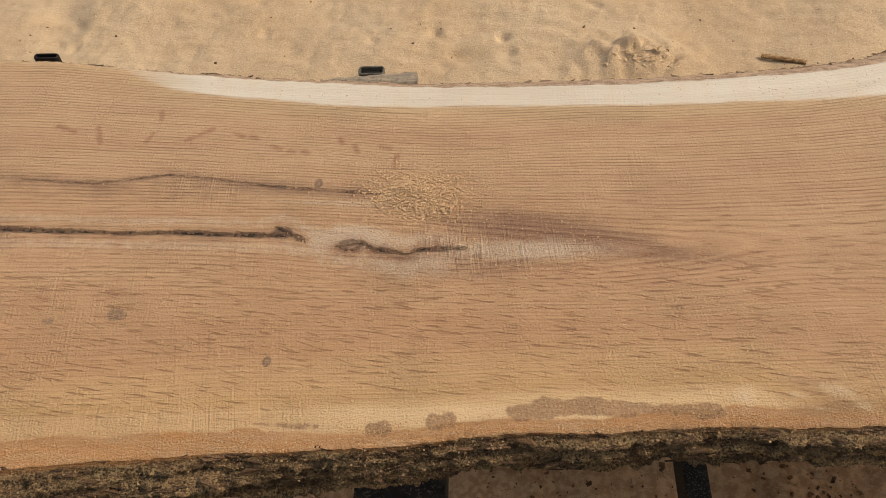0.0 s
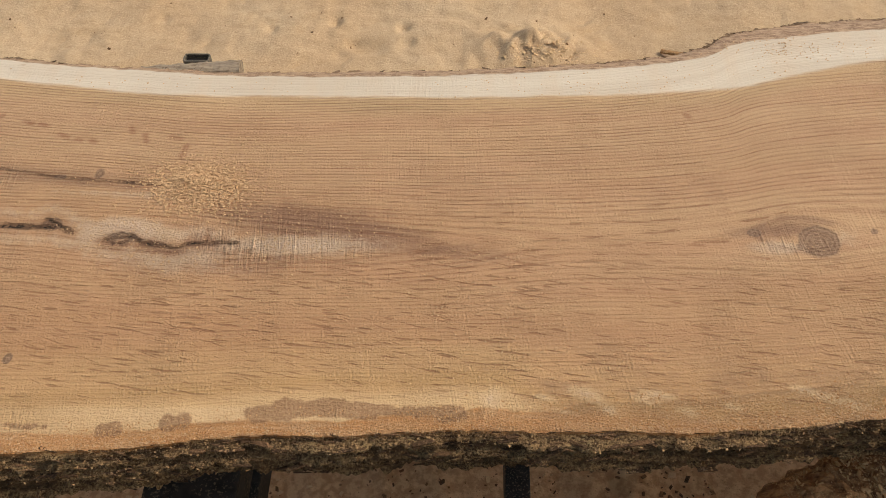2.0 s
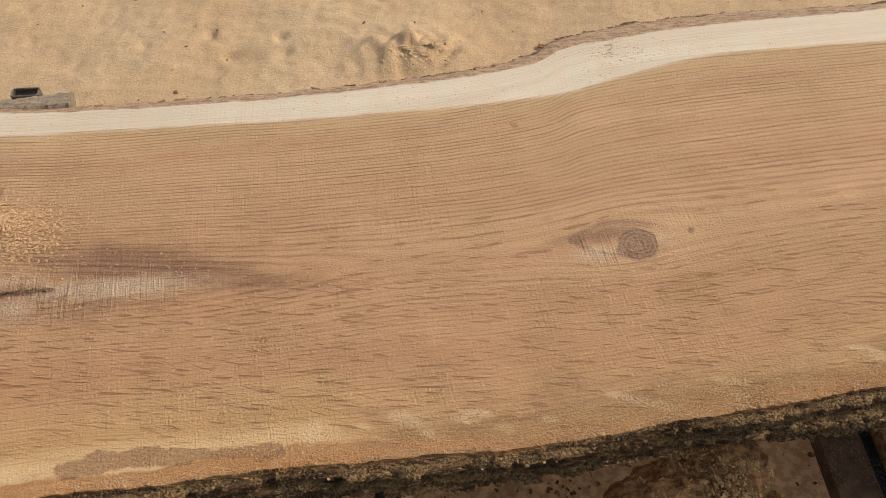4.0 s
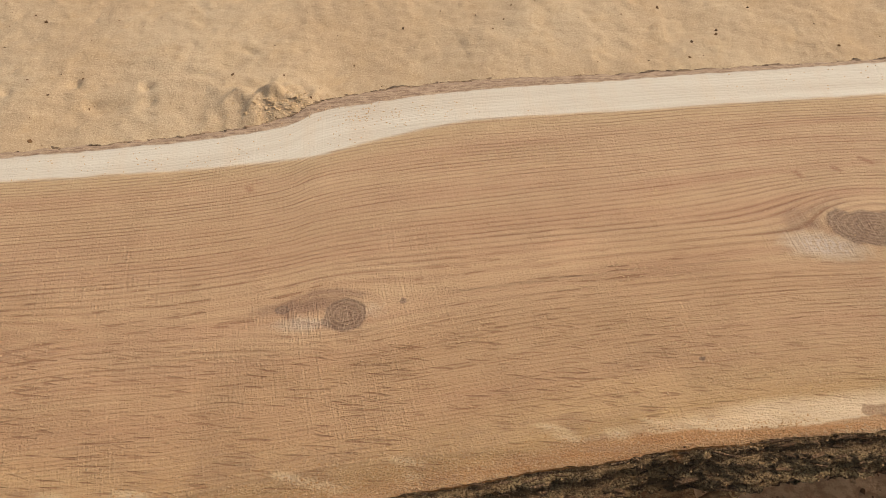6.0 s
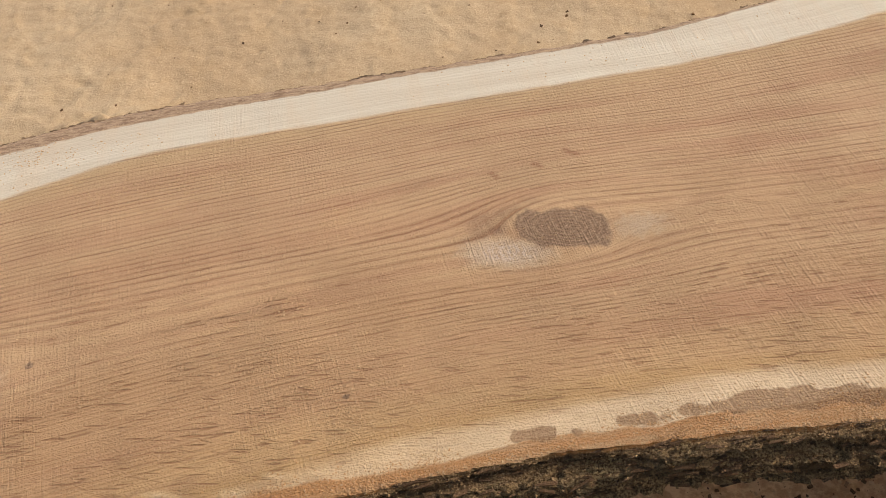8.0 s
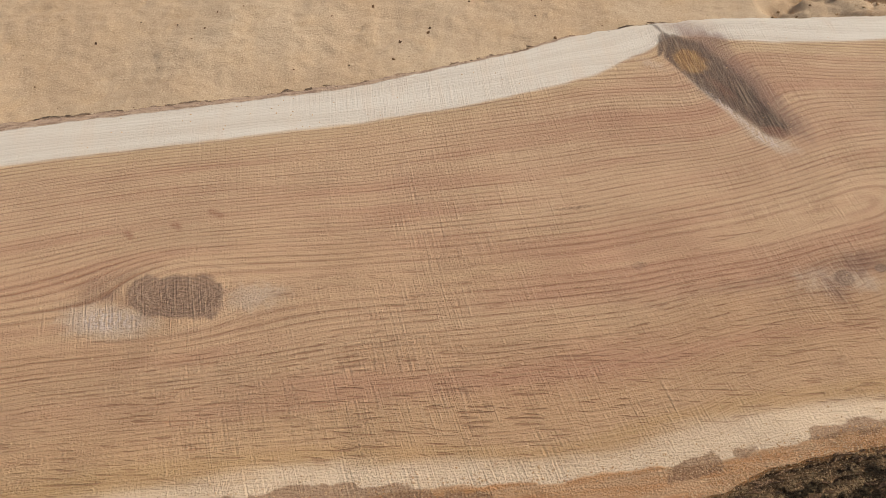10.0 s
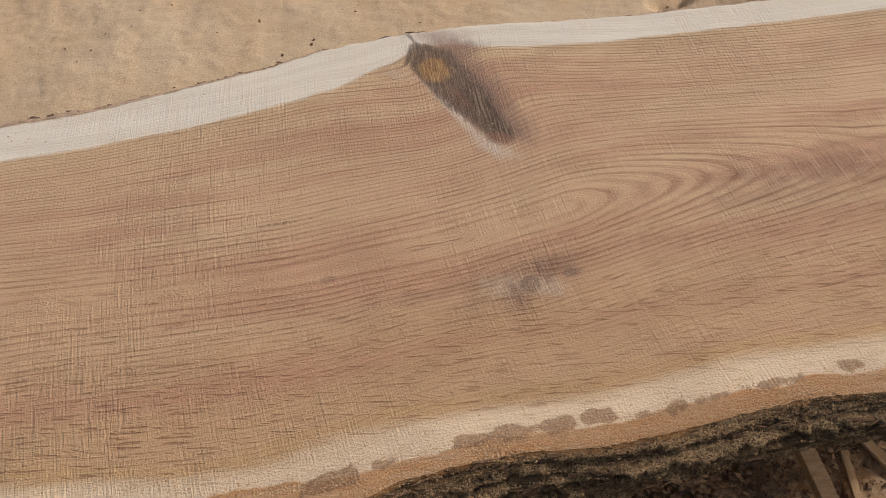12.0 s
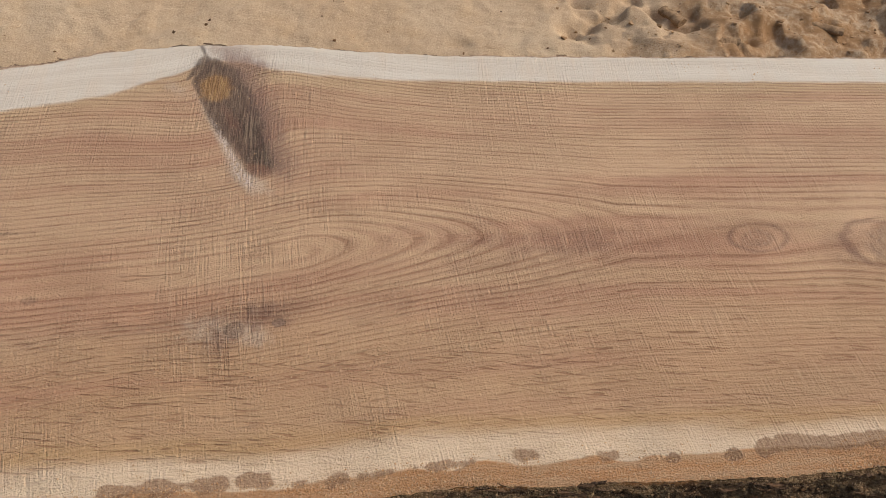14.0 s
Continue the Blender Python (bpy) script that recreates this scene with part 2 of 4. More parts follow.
    black = n.mix(n.step(n.noise(n.xyz(n.mul(px, 420), n.mul(py, 70), 3.0), 1.0, 3, 0.6), 0.58, 0.70, 0, 0.55), black, (0.33, 0.25, 0.185))
    black = n.mix(n.mul(n.step(pitch, 0.2, 0.8), n.step(weave, 0.66, 0.40, 0.15, 0.85)), black, (0.030, 0.020, 0.015))
    black = n.mix(n.step(n.add(tip, n.mul(n.math("SUBTRACT", weave, 0.5), 0.6)), 0.25, 0.8, 0, 0.7), black, (0.20, 0.085, 0.050))
    col = n.mix(n.step(bj, 0.15, 0.95, 0, 0.92), col, black)
    purple = n.add(lean, n.mul(n.math("SUBTRACT", n.noise(n.xyz(n.mul(px, 90), n.mul(py, 24)), 1.0, 5, 0.7), 0.5), 1.1))
    col = n.mix(n.mul(n.step(purple, 0.2, 1.2, 0, 0.75), n.step(lean, 0.02, 0.3)), col, (0.205, 0.118, 0.088))
    fr = n.mul(n.step(pale, 0.75, 1.5), n.step(n.noise(n.xyz(n.mul(px, 260), n.mul(py, 90)), 1.0, 4, 0.7), 0.40, 0.6))
    col = n.mix(n.mul(fr, 0.85), col, (0.62, 0.50, 0.41))
    cj = n.add(core, n.mul(n.math("SUBTRACT", n.noise(obj, 95, 5, 0.7), 0.5), 1.1))
    col = n.mix(n.step(cj, 0.3, 0.95, 0, 0.85), col, n.mix(n.step(weave, 0.4, 0.65), (0.25, 0.125, 0.045), (0.42, 0.245, 0.085)))
    # damp patches in the near sapwood
    tj = n.add(patch, n.mul(n.math("SUBTRACT", n.noise(n.xyz(n.mul(px, 105), n.mul(py, 60)), 1.0, 4, 0.6), 0.5), 0.009))
    patchy = n.step(tj, 0.0016, -0.0012)
    col = n.mix(n.mul(patchy, 0.82), col, n.mix(n.step(n.noise(obj, 420, 2), 0.4, 0.6), (0.245, 0.130, 0.064), (0.335, 0.198, 0.105)))
    # strip of inner bark at the far edge
    stj = n.add(strip, n.mul(n.math("SUBTRACT", n.noise(n.xyz(n.mul(px, 50), n.mul(py, 120)), 1.0, 4), 0.5), 0.007))
    barkin = n.mix(n.step(n.noise(n.xyz(n.mul(px, 60), n.mul(py, 260)), 1.0, 4, 0.7), 0.35, 0.65), (0.22, 0.135, 0.085), (0.44, 0.305, 0.20))
    barkin = n.mix(n.step(n.noise(obj, 420, 3, 0.6), 0.55, 0.66, 0, 0.6), barkin, (0.52, 0.38, 0.25))
    col = n.mix(n.step(stj, -0.0005, 0.0025), col, barkin)
    # checks
    ck = n.add(crack, n.mul(n.math("SUBTRACT", n.noise(n.xyz(n.mul(px, 130), n.mul(py, 260)), 1.0, 5, 0.65), 0.5), 0.0115))
    ck = n.add(ck, n.mul(n.math("SUBTRACT", n.noise(n.xyz(n.mul(px, 28), 0.0), 1.0, 3, 0.6), 0.5), 0.005))
    col = n.mix(n.step(ck, 0.0046, 0.0004, 0, 0.6), col, (0.15, 0.078, 0.045))
    col = n.mix(n.step(ck, 0.0004, -0.0012, 0, 0.95), col, (0.016, 0.010, 0.006))
    # saw marks across the board
    bow = n.add(px, n.add(n.mul(py, 0.10), n.mul(n.math("MULTIPLY", py, py), -0.2)))
    sm = n.noise(n.xyz(n.mul(bow, 430), n.mul(py, 16)), 1.0, 2, 0.55)
    smask = n.step(n.noise(n.xyz(n.mul(px, 5), n.mul(py, 7), 5.0), 1.0, 3), 0.42, 0.68, 0.2, 0.5)
    smask = n.math("MAXIMUM", smask, dust)
    cut = n.mul(n.step(sm, 0.54, 0.66), smask)
    rise = n.mul(n.step(sm, 0.46, 0.34), smask)
    sm2 = n.noise(n.xyz(n.mul(n.add(bow, n.mul(py, 0.04)), 62), n.mul(py, 8), 2.0), 1.0, 2, 0.5)
    cut2 = n.mul(n.step(sm2, 0.70, 0.75), n.step(n.noise(n.xyz(n.mul(px, 50), n.mul(py, 30)), 1.0, 2), 0.40, 0.6))
    col = n.mix(n.mul(n.math("MAXIMUM", n.mul(cut, 0.5), n.mul(cut2, 0.4)), n.math("SUBTRACT", 0.16, n.mul(sf, 0.12))), col, (0.20, 0.10, 0.05))
    col = n.mix(n.mul(rise, 0.15), col, (0.70, 0.51, 0.33))
    # clinging saw fuzz, coarse and crumbly on the near lip
    fz = n.noise(n.xyz(n.mul(px, 0.95), n.mul(py, 1.15)), 430, 3, 0.65)
    where = n.step(n.noise(obj, 14, 4), 0.38, 0.64, 0.6, 1.1)
    where = n.math("MAXIMUM", n.add(where, n.mul(pale_at, 0.5)), n.mul(rim, 1.9))
    where = n.mul(where, n.math("SUBTRACT", 1.0, n.mul(sf, 0.72)))
    fuzz = n.mul(n.step(fz, 0.56, 0.68), where)
    col = n.mix(n.math("MINIMUM", n.mul(fuzz, 0.7), 1.0), col, n.mix(0.5, col, (0.70, 0.50, 0.31)))
    h = n.add(n.mul(marks, -0.75), n.add(n.mul(n.mul(fz, where), 1.25), n.mul(fibre, n.add(n.mul(quiet, 0.55), 0.2))))
    h = n.add(h, n.mul(n.math("SUBTRACT", 1.0, n.mul(sf, 0.6)), n.add(n.mul(cut, -0.30), n.add(n.mul(cut2, -0.22), n.mul(rise, 0.28)))))
    h = n.add(h, n.mul(n.step(ck, 0.003, -0.001), -1.6))
    h = n.add(h, n.mul(n.noise(obj, 170, 3), 0.22))
    n.bsdf.inputs["Specular IOR Level"].default_value = 0.3
    return n.done(col, 0.66, h, 0.0023, 1.0)


HEART_A, HEART_B, HEART_C = (0.475, 0.288, 0.155), (0.51, 0.328, 0.185), (0.445, 0.252, 0.132)
NEAR_HEART, FAR_HEART = (0.475, 0.282, 0.14), (0.66, 0.458, 0.285)
HEART_D, HEART_E = (0.525, 0.352, 0.20), (0.40, 0.205, 0.105)
SAP_A, SAP_B = (0.56, 0.485, 0.385), (0.62, 0.555, 0.455)
NEAR_A, NEAR_B, ORANGE = (0.57, 0.375, 0.185), (0.64, 0.455, 0.255), (0.52, 0.245, 0.085)


def bark_material(name, dark, mid, light, grey):
    n = Nodes(name)
    obj, px, py, pz = n.coords()
    (dep, dst, lum) = n.attr("relief")
    a = n.noise(n.xyz(n.mul(px, 0.22), py, pz), 170, 5, 0.7)
    b = n.noise(obj, 420, 4, 0.65)
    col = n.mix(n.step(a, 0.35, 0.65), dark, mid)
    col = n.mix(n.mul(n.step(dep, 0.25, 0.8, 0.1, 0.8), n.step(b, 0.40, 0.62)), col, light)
    col = n.mix(n.mul(n.step(n.noise(obj, 24, 3), 0.5, 0.7), n.step(b, 0.45, 0.6)), col, grey)
    specks = n.mul(n.step(n.noise(obj, 560, 2), 0.56, 0.66), n.step(n.add(dst, n.math("SUBTRACT", n.noise(obj, 45, 3), 0.5)), 0.15, 0.7))
    col = n.mix(n.mul(specks, 0.6), col, (0.46, 0.31, 0.17))
    col = n.mix(lum, col, (0.40, 0.18, 0.06))
    h = n.add(n.mul(a, 1.3), n.mul(b, 0.9))
    return n.done(col, 0.9, h, 0.006, 1.0)


def sand_material():
    n = Nodes("sand")
    obj, px, py, pz = n.coords()
    soil, dirt, chips = n.attr("ground")
    a, b = n.noise(obj, 2.2, 4), n.noise(obj, 9, 4)
    c = n.noise(obj, 260, 3, 0.65)
    d = n.noise(obj, 60, 4, 0.6)
    col = n.mix(n.step(a, 0.35, 0.65), (0.452, 0.318, 0.19), (0.50, 0.372, 0.236))
    col = n.mix(n.step(b, 0.45, 0.75, 0, 0.3), col, (0.47, 0.31, 0.155))
    col = n.mix(n.step(c, 0.52, 0.68, 0, 0.5), col, (0.66, 0.52, 0.35))
    col = n.mix(n.step(c, 0.47, 0.34, 0, 0.5), col, (0.28, 0.175, 0.095))
    col = n.mix(n.mul(n.step(d, 0.5, 0.68), n.step(b, 0.42, 0.7, 0, 0.3)), col, (0.36, 0.23, 0.12))
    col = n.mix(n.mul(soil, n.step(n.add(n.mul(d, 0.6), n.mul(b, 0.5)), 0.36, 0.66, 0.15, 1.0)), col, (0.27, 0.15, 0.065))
    # chips: bark dust plus warm bounce light, put into the sand colour
    col = n.mix(n.math("MINIMUM", n.mul(chips, 0.7), 0.9), col, n.mix(n.step(d, 0.4, 0.6), (0.45, 0.235, 0.105), (0.70, 0.425, 0.225)))
    litter = n.step(n.voronoi(n.xyz(px, n.mul(py, 1.3)), 55), 0.20, 0.10)
    keep = n.step(n.noise(obj, 17, 3), 0.50, 0.62)
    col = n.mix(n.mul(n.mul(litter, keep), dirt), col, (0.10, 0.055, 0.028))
    crumb = n.mul(n.step(n.voronoi(obj, 190), 0.24, 0.12), n.step(n.noise(obj, 31, 3), 0.47, 0.6))
    col = n.mix(n.mul(crumb, 0.55), col, (0.20, 0.115, 0.06))
    h = n.add(n.mul(d, 0.55), n.add(n.mul(c, 0.5), n.mul(n.noise(obj, 130, 3), 0.6)))
    return n.done(col, 0.92, h, 0.0034, 0.85)


def plain_material(name, low, high, scale=60, rough=0.8, speck=None, speck_scale=400, stretch=(1, 1, 1), metal=0.0, dist=0.001, amount=0.7):
    n = Nodes(name)
    obj, px, py, pz = n.coords()
    vec = n.xyz(n.mul(px, stretch[0]), n.mul(py, stretch[1]), n.mul(pz, stretch[2]))
    a, b = n.noise(vec, scale, 4, 0.6), n.noise(obj, scale * 6, 3, 0.6)
    col = n.mix(n.step(a, 0.32, 0.68), low, high)
    if speck:
        s = n.mul(n.step(n.noise(obj, speck_scale, 3, 0.6), 0.54, 0.63), n.step(n.noise(obj, 22, 3), 0.36, 0.6))
        col = n.mix(n.mul(s, amount), col, speck)
    return n.done(col, rough, n.add(n.mul(a, 0.7), n.mul(b, 0.5)), dist, 1.0, metal)


def chip_material(name, low, high):
    n = Nodes(name)
    obj, px, py, pz = n.coords()
    col = n.mix(n.island(), low, high)
    col = n.mix(n.step(n.noise(obj, 700, 2), 0.45, 0.65, 0, 0.35), col, (0.36, 0.22, 0.11))
    return n.done(col, 0.85)


def flake_material(name, low, high, dust):
    n = Nodes(name)
    obj, px, py, pz = n.coords()
    col = n.mix(n.island(), low, high)
    col = n.mix(n.mul(n.step(n.noise(obj, 520, 3), 0.48, 0.62), n.step(n.noise(obj, 18, 3), 0.4, 0.65, 0.15, 0.8)), col, dust)
    return n.done(col, 0.92, n.noise(obj, 600, 3), 0.002)


M_WOOD = wood_top()
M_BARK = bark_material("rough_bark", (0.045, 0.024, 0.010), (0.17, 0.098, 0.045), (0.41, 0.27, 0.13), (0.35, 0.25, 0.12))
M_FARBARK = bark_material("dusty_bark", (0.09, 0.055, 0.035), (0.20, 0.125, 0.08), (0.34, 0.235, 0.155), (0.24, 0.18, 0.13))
M_SAND = sand_material()
M_CHIP = chip_material("fresh_chips", (0.50, 0.315, 0.17), (0.63, 0.435, 0.255))
M_DEBRIS = chip_material("bark_crumbs", (0.07, 0.04, 0.022), (0.27, 0.165, 0.09))
M_CRUST = chip_material("damp_sawdust", (0.42, 0.21, 0.085), (0.60, 0.37, 0.185))
M_GRAIN = chip_material("bark_dust", (0.14, 0.082, 0.038), (0.44, 0.285, 0.14))
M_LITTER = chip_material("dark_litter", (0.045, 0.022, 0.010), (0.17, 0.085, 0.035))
M_FIBRE = chip_material("torn_fibres", (0.20, 0.10, 0.04), (0.62, 0.44, 0.22))
M_SHAVE = chip_material("shavings", (0.48, 0.33, 0.18), (0.66, 0.48, 0.29))
M_BLACK = plain_material("black_paint", (0.010, 0.010, 0.010), (0.026, 0.025, 0.023), 40, 0.6, (0.16, 0.13, 0.09), 330, dist=0.0006)
M_GREYMETAL = plain_material("worn_steel", (0.10, 0.09, 0.075), (0.18, 0.16, 0.13), 90, 0.5, (0.5, 0.38, 0.22), 500, metal=0.3, dist=0.0004)
# near-black that stands for the shade in the open stake tubes
M_TUBE_SHADE = plain_material("tube_shade_black", (0.010, 0.008, 0.007), (0.02, 0.016, 0.012), 60, 0.8)
M_GREYWOOD = plain_material("weathered_wood", (0.19, 0.145, 0.105), (0.33, 0.27, 0.20), 30, 0.85, (0.08, 0.05, 0.03), 260, stretch=(1, 7, 7), dist=0.0012)
M_OFFCUT = plain_material("fibrous_offcut", (0.15, 0.075, 0.032), (0.40, 0.225, 0.10), 60, 0.9, (0.62, 0.44, 0.22), 420, stretch=(1, 2.5, 2), dist=0.003)
M_DARKWOOD = plain_material("dark_plank", (0.06, 0.038, 0.024), (0.115, 0.073, 0.046), 40, 0.85, (0.22, 0.15, 0.09), 360, dist=0.0015)
M_BARKPIECE = plain_material("loose_bark", (0.028, 0.019, 0.013), (0.08, 0.055, 0.036), 90, 0.9, (0.3, 0.2, 0.12), 400, dist=0.002)
M_FLAKE = flake_material("bark_flakes", (0.035, 0.019, 0.010), (0.135, 0.075, 0.038), (0.30, 0.19, 0.105))
M_RIM = chip_material("torn_bark", (0.06, 0.036, 0.022), (0.36, 0.24, 0.15))
M_CLOD = chip_material("soil", (0.27, 0.155, 0.07), (0.42, 0.27, 0.14))
M_BOARD = plain_material("raw_board", (0.33, 0.20, 0.10), (0.47, 0.315, 0.165), 20, 0.85, (0.2, 0.12, 0.06), 300, stretch=(1, 8, 8), dist=0.001)


# ---- mesh helpers ----
def mesh_object(name, verts, faces, material, parent=None, label="", flat=False):
    me = bpy.data.meshes.new(name)
    verts, faces = np.asarray(verts, np.float32), np.asarray(faces, np.int32)
    k = faces.shape[1]
    me.vertices.add(len(verts)), me.loops.add(faces.size), me.polygons.add(len(faces))
    me.vertices.foreach_set("co", verts.ravel())
    me.loops.foreach_set("vertex_index", faces.ravel())
    me.polygons.foreach_set("loop_start", np.arange(0, faces.size, k, dtype=np.int32))
    me.update(calc_edges=True)
    me.polygons.foreach_set("use_smooth", np.full(len(faces), not flat))
    me.materials.append(material)
    ob = new(name, me)
    ob.parent = parent
    return tagged(ob, label)


def vectors(ob, name, a, b, c):
    at = ob.data.attributes.new(name, "FLOAT_VECTOR", "POINT")
    at.data.foreach_set("vector", np.stack([np.broadcast_to(np.asarray(v, np.float32).ravel(), len(ob.data.vertices)) for v in (a, b, c)], 1).astype(np.float32).ravel())


def grid_faces(nu, nv, flip=False):
    i, j = np.meshgrid(np.arange(nu - 1), np.arange(nv - 1), indexing="ij")
    a = (i * nv + j).ravel()
    q = np.stack([a, a + nv, a + nv + 1, a + 1], 1)
    return q[:, ::-1] if flip else q


def part(name, bm, material, parent=None, label=""):
    me = bpy.data.meshes.new(name)
    bm.to_mesh(me)
    bm.free()
    me.materials.append(material)
    ob = new(name, me)
    ob.parent = parent
    return tagged(ob, label)


def box_bm(x0, x1, y0, y1, z0, z1, bevel=0.003, rough=0.0, cuts=0, seed=0):
    bm = bmesh.new()
    bmesh.ops.create_cube(bm, size=1)
    for v in bm.verts:
        v.co = Vector((x0 + (v.co.x + 0.5) * (x1 - x0), y0 + (v.co.y + 0.5) * (y1 - y0), z0 + (v.co.z + 0.5) * (z1 - z0)))
    if bevel:
        bmesh.ops.bevel(bm, geom=bm.edges[:], offset=bevel, segments=2, affect="EDGES", profile=0.6)
    if cuts:
        bmesh.ops.subdivide_edges(bm, edges=bm.edges[:], cuts=cuts, use_grid_fill=True)
        for v in bm.verts:
            v.co += noise.noise_vector(v.co * 22 + Vector((seed, 0, 0))) * rough + noise.noise_vector(v.co * 70) * rough * 0.4
    return bm


def empty(name, label, category, group=""):
    return tagged(new(name), label, category, group)


def lumps(name, places, sizes, material, label, category, seed, flat=0.6, kind="stuff", tilt=0.6, turn=3.1416, wide=(0.4, 0.9), parent=None):
    """Many small irregular chips, joined into one mesh."""
    rng = np.random.default_rng(seed)
    n = len(places)
    cube = np.array([[x, y, z] for x in (-1, 1) for y in (-1, 1) for z in (-1, 1)], float) * 0.5
    quads = np.array([[0, 1, 3, 2], [4, 6, 7, 5], [0, 4, 5, 1], [2, 3, 7, 6], [0, 2, 6, 4], [1, 5, 7, 3]])
    v = cube[None] * (1 + rng.uniform(-0.45, 0.45, (n, 8, 3)))
    v = v * np.stack([sizes, sizes * rng.uniform(wide[0], wide[1], n), sizes * rng.uniform(min(0.25, flat * 0.5), flat, n)], 1)[:, None]
    yaw, tip = rng.uniform(-turn, turn, n), rng.uniform(-tilt, tilt, n)
    c, s = np.cos(tip)[:, None], np.sin(tip)[:, None]
    x, z = v[..., 0] * c + v[..., 2] * s, -v[..., 0] * s + v[..., 2] * c
    c, s = np.cos(yaw)[:, None], np.sin(yaw)[:, None]
    v = np.stack([x * c - v[..., 1] * s, x * s + v[..., 1] * c, z], 2) + places[:, None]
    f = (quads[None] + 8 * np.arange(n)[:, None, None]).reshape(-1, 4)
    return tagged(mesh_object(name, v.reshape(-1, 3), f, material, parent, flat=True), label, category, kind=kind)


# ---- the slab's plan ----
TOP, X0, X1 = 0.72, -0.85, 3.52
FAR = (-0.9, 0.365, -0.3, 0.32, -0.175, 0.308, -0.095, 0.306, -0.013, 0.292, 0.068, 0.279, 0.145, 0.272, 0.222, 0.263, 0.30, 0.257, 0.37, 0.251, 0.44, 0.249,
       0.51, 0.25, 0.66, 0.253, 0.73, 0.257, 0.8, 0.262, 0.87, 0.268, 0.94, 0.28, 0.987, 0.293, 1.012, 0.304, 1.02, 0.317, 1.052, 0.330, 1.09, 0.338,
       1.16, 0.349, 1.23, 0.355, 1.305, 0.358, 1.4, 0.358, 1.53, 0.362, 1.6, 0.364, 1.72, 0.368, 1.86, 0.375, 1.935, 0.387, 2.01, 0.40, 2.085, 0.413,
       2.15, 0.431, 2.24, 0.443, 2.385, 0.444, 2.46, 0.433, 2.535, 0.426, 2.61, 0.421, 2.69, 0.419, 2.85, 0.414, 3.01, 0.413, 3.23, 0.408, 4.0, 0.40)
NEAR = (-0.9, -0.30, -0.2, -0.287, 0.043, -0.275, 0.146, -0.265, 0.25, -0.256, 0.35, -0.252, 0.42, -0.247, 0.48, -0.239, 0.525, -0.234, 0.6, -0.232,
        0.7, -0.228, 0.8, -0.227, 0.85, -0.225, 0.9, -0.227, 0.95, -0.222, 1.0, -0.218, 1.05, -0.211, 1.1, -0.207, 1.15, -0.202, 1.22, -0.194, 1.3, -0.188,
        1.36, -0.183, 1.47, -0.18, 1.53, -0.177, 1.59, -0.178, 1.64, -0.18, 1.7, -0.184, 1.79, -0.193, 1.87, -0.2, 1.96, -0.212, 2.05, -0.217, 2.144, -0.211,
        2.18, -0.198, 2.23, -0.19, 2.3, -0.19, 2.385, -0.197, 2.44, -0.194, 2.5, -0.188, 2.56, -0.185, 2.61, -0.187, 2.7, -0.19, 2.82, -0.194, 2.98, -0.19, 4.0, -0.2)
SAP_FAR = (-0.9, 0.37, -0.1, 0.31, 0.0, 0.285, 0.03, 0.265, 0.076, 0.242, 0.154, 0.226, 0.23, 0.216, 0.30, 0.206, 0.37, 0.202, 0.5, 0.201, 0.7, 0.20,
           0.86, 0.205, 0.967, 0.212, 1.03, 0.22, 1.1, 0.243, 1.165, 0.262, 1.23, 0.274, 1.3, 0.278, 1.45, 0.281, 1.6, 0.288, 1.73, 0.292, 1.86, 0.297,
           2.0, 0.31, 2.12, 0.333, 2.18, 0.348, 2.22, 0.37, 2.26, 0.386, 2.29, 0.41, 2.34, 0.405, 2.37, 0.391, 2.43, 0.378, 2.53, 0.367, 2.68, 0.362,
           2.91, 0.358, 3.21, 0.352, 4.0, 0.345)
SAP_NEAR = (-0.9, -0.23, 0.024, -0.224, 0.24, -0.216, 0.35, -0.206, 0.455, -0.199, 0.56, -0.189, 0.67, -0.185, 0.74, -0.182, 0.78, -0.205, 0.95, -0.212, 1.17, -0.185,
            1.3, -0.160, 1.45, -0.140, 1.6, -0.133, 1.77, -0.132, 1.87, -0.14, 1.97, -0.158, 2.02, -0.162, 2.07, -0.155, 2.13, -0.143, 2.25, -0.136,
            2.35, -0.139, 2.45, -0.136, 2.5, -0.133, 2.56, -0.126, 2.67, -0.131, 2.8, -0.137, 2.9, -0.14, 3.0, -0.14, 4.0, -0.145)
STRIP = (-0.9, 0.0, 0.03, 0.0, 0.15, 0.009, 0.3, 0.009, 0.44, 0.012, 0.6, 0.014, 0.87, 0.014, 0.97, 0.018, 1.02, 0.023, 1.09, 0.026, 1.23, 0.024,
         1.38, 0.02, 1.53, 0.014, 1.86, 0.012, 2.0, 0.009, 2.147, 0.005, 2.2, -0.004, 2.4, -0.004, 2.5, 0.0, 2.6, 0.004, 4.0, 0.005)
LIP = (-0.9, 0.03, 0.1, 0.026, 0.3, 0.016, 0.6, 0.014, 0.75, 0.020, 0.9, 0.034, 1.1, 0.034, 1.3, 0.022, 1.5, 0.012, 1.8, 0.018, 1.95, 0.034, 2.08, 0.036, 2.2, 0.018, 2.4, 0.018, 2.6, 0.022, 2.8, 0.024, 4.0, 0.024)
PITH = (-0.9, 0.02, 0.0, 0.006, 0.26, 0.0, 0.45, -0.02, 0.7, -0.02, 1.0, 0.0, 1.3, 0.03, 1.66, 0.06, 2.1, 0.06, 2.45, 0.09, 2.75, 0.095, 4.0, 0.08)
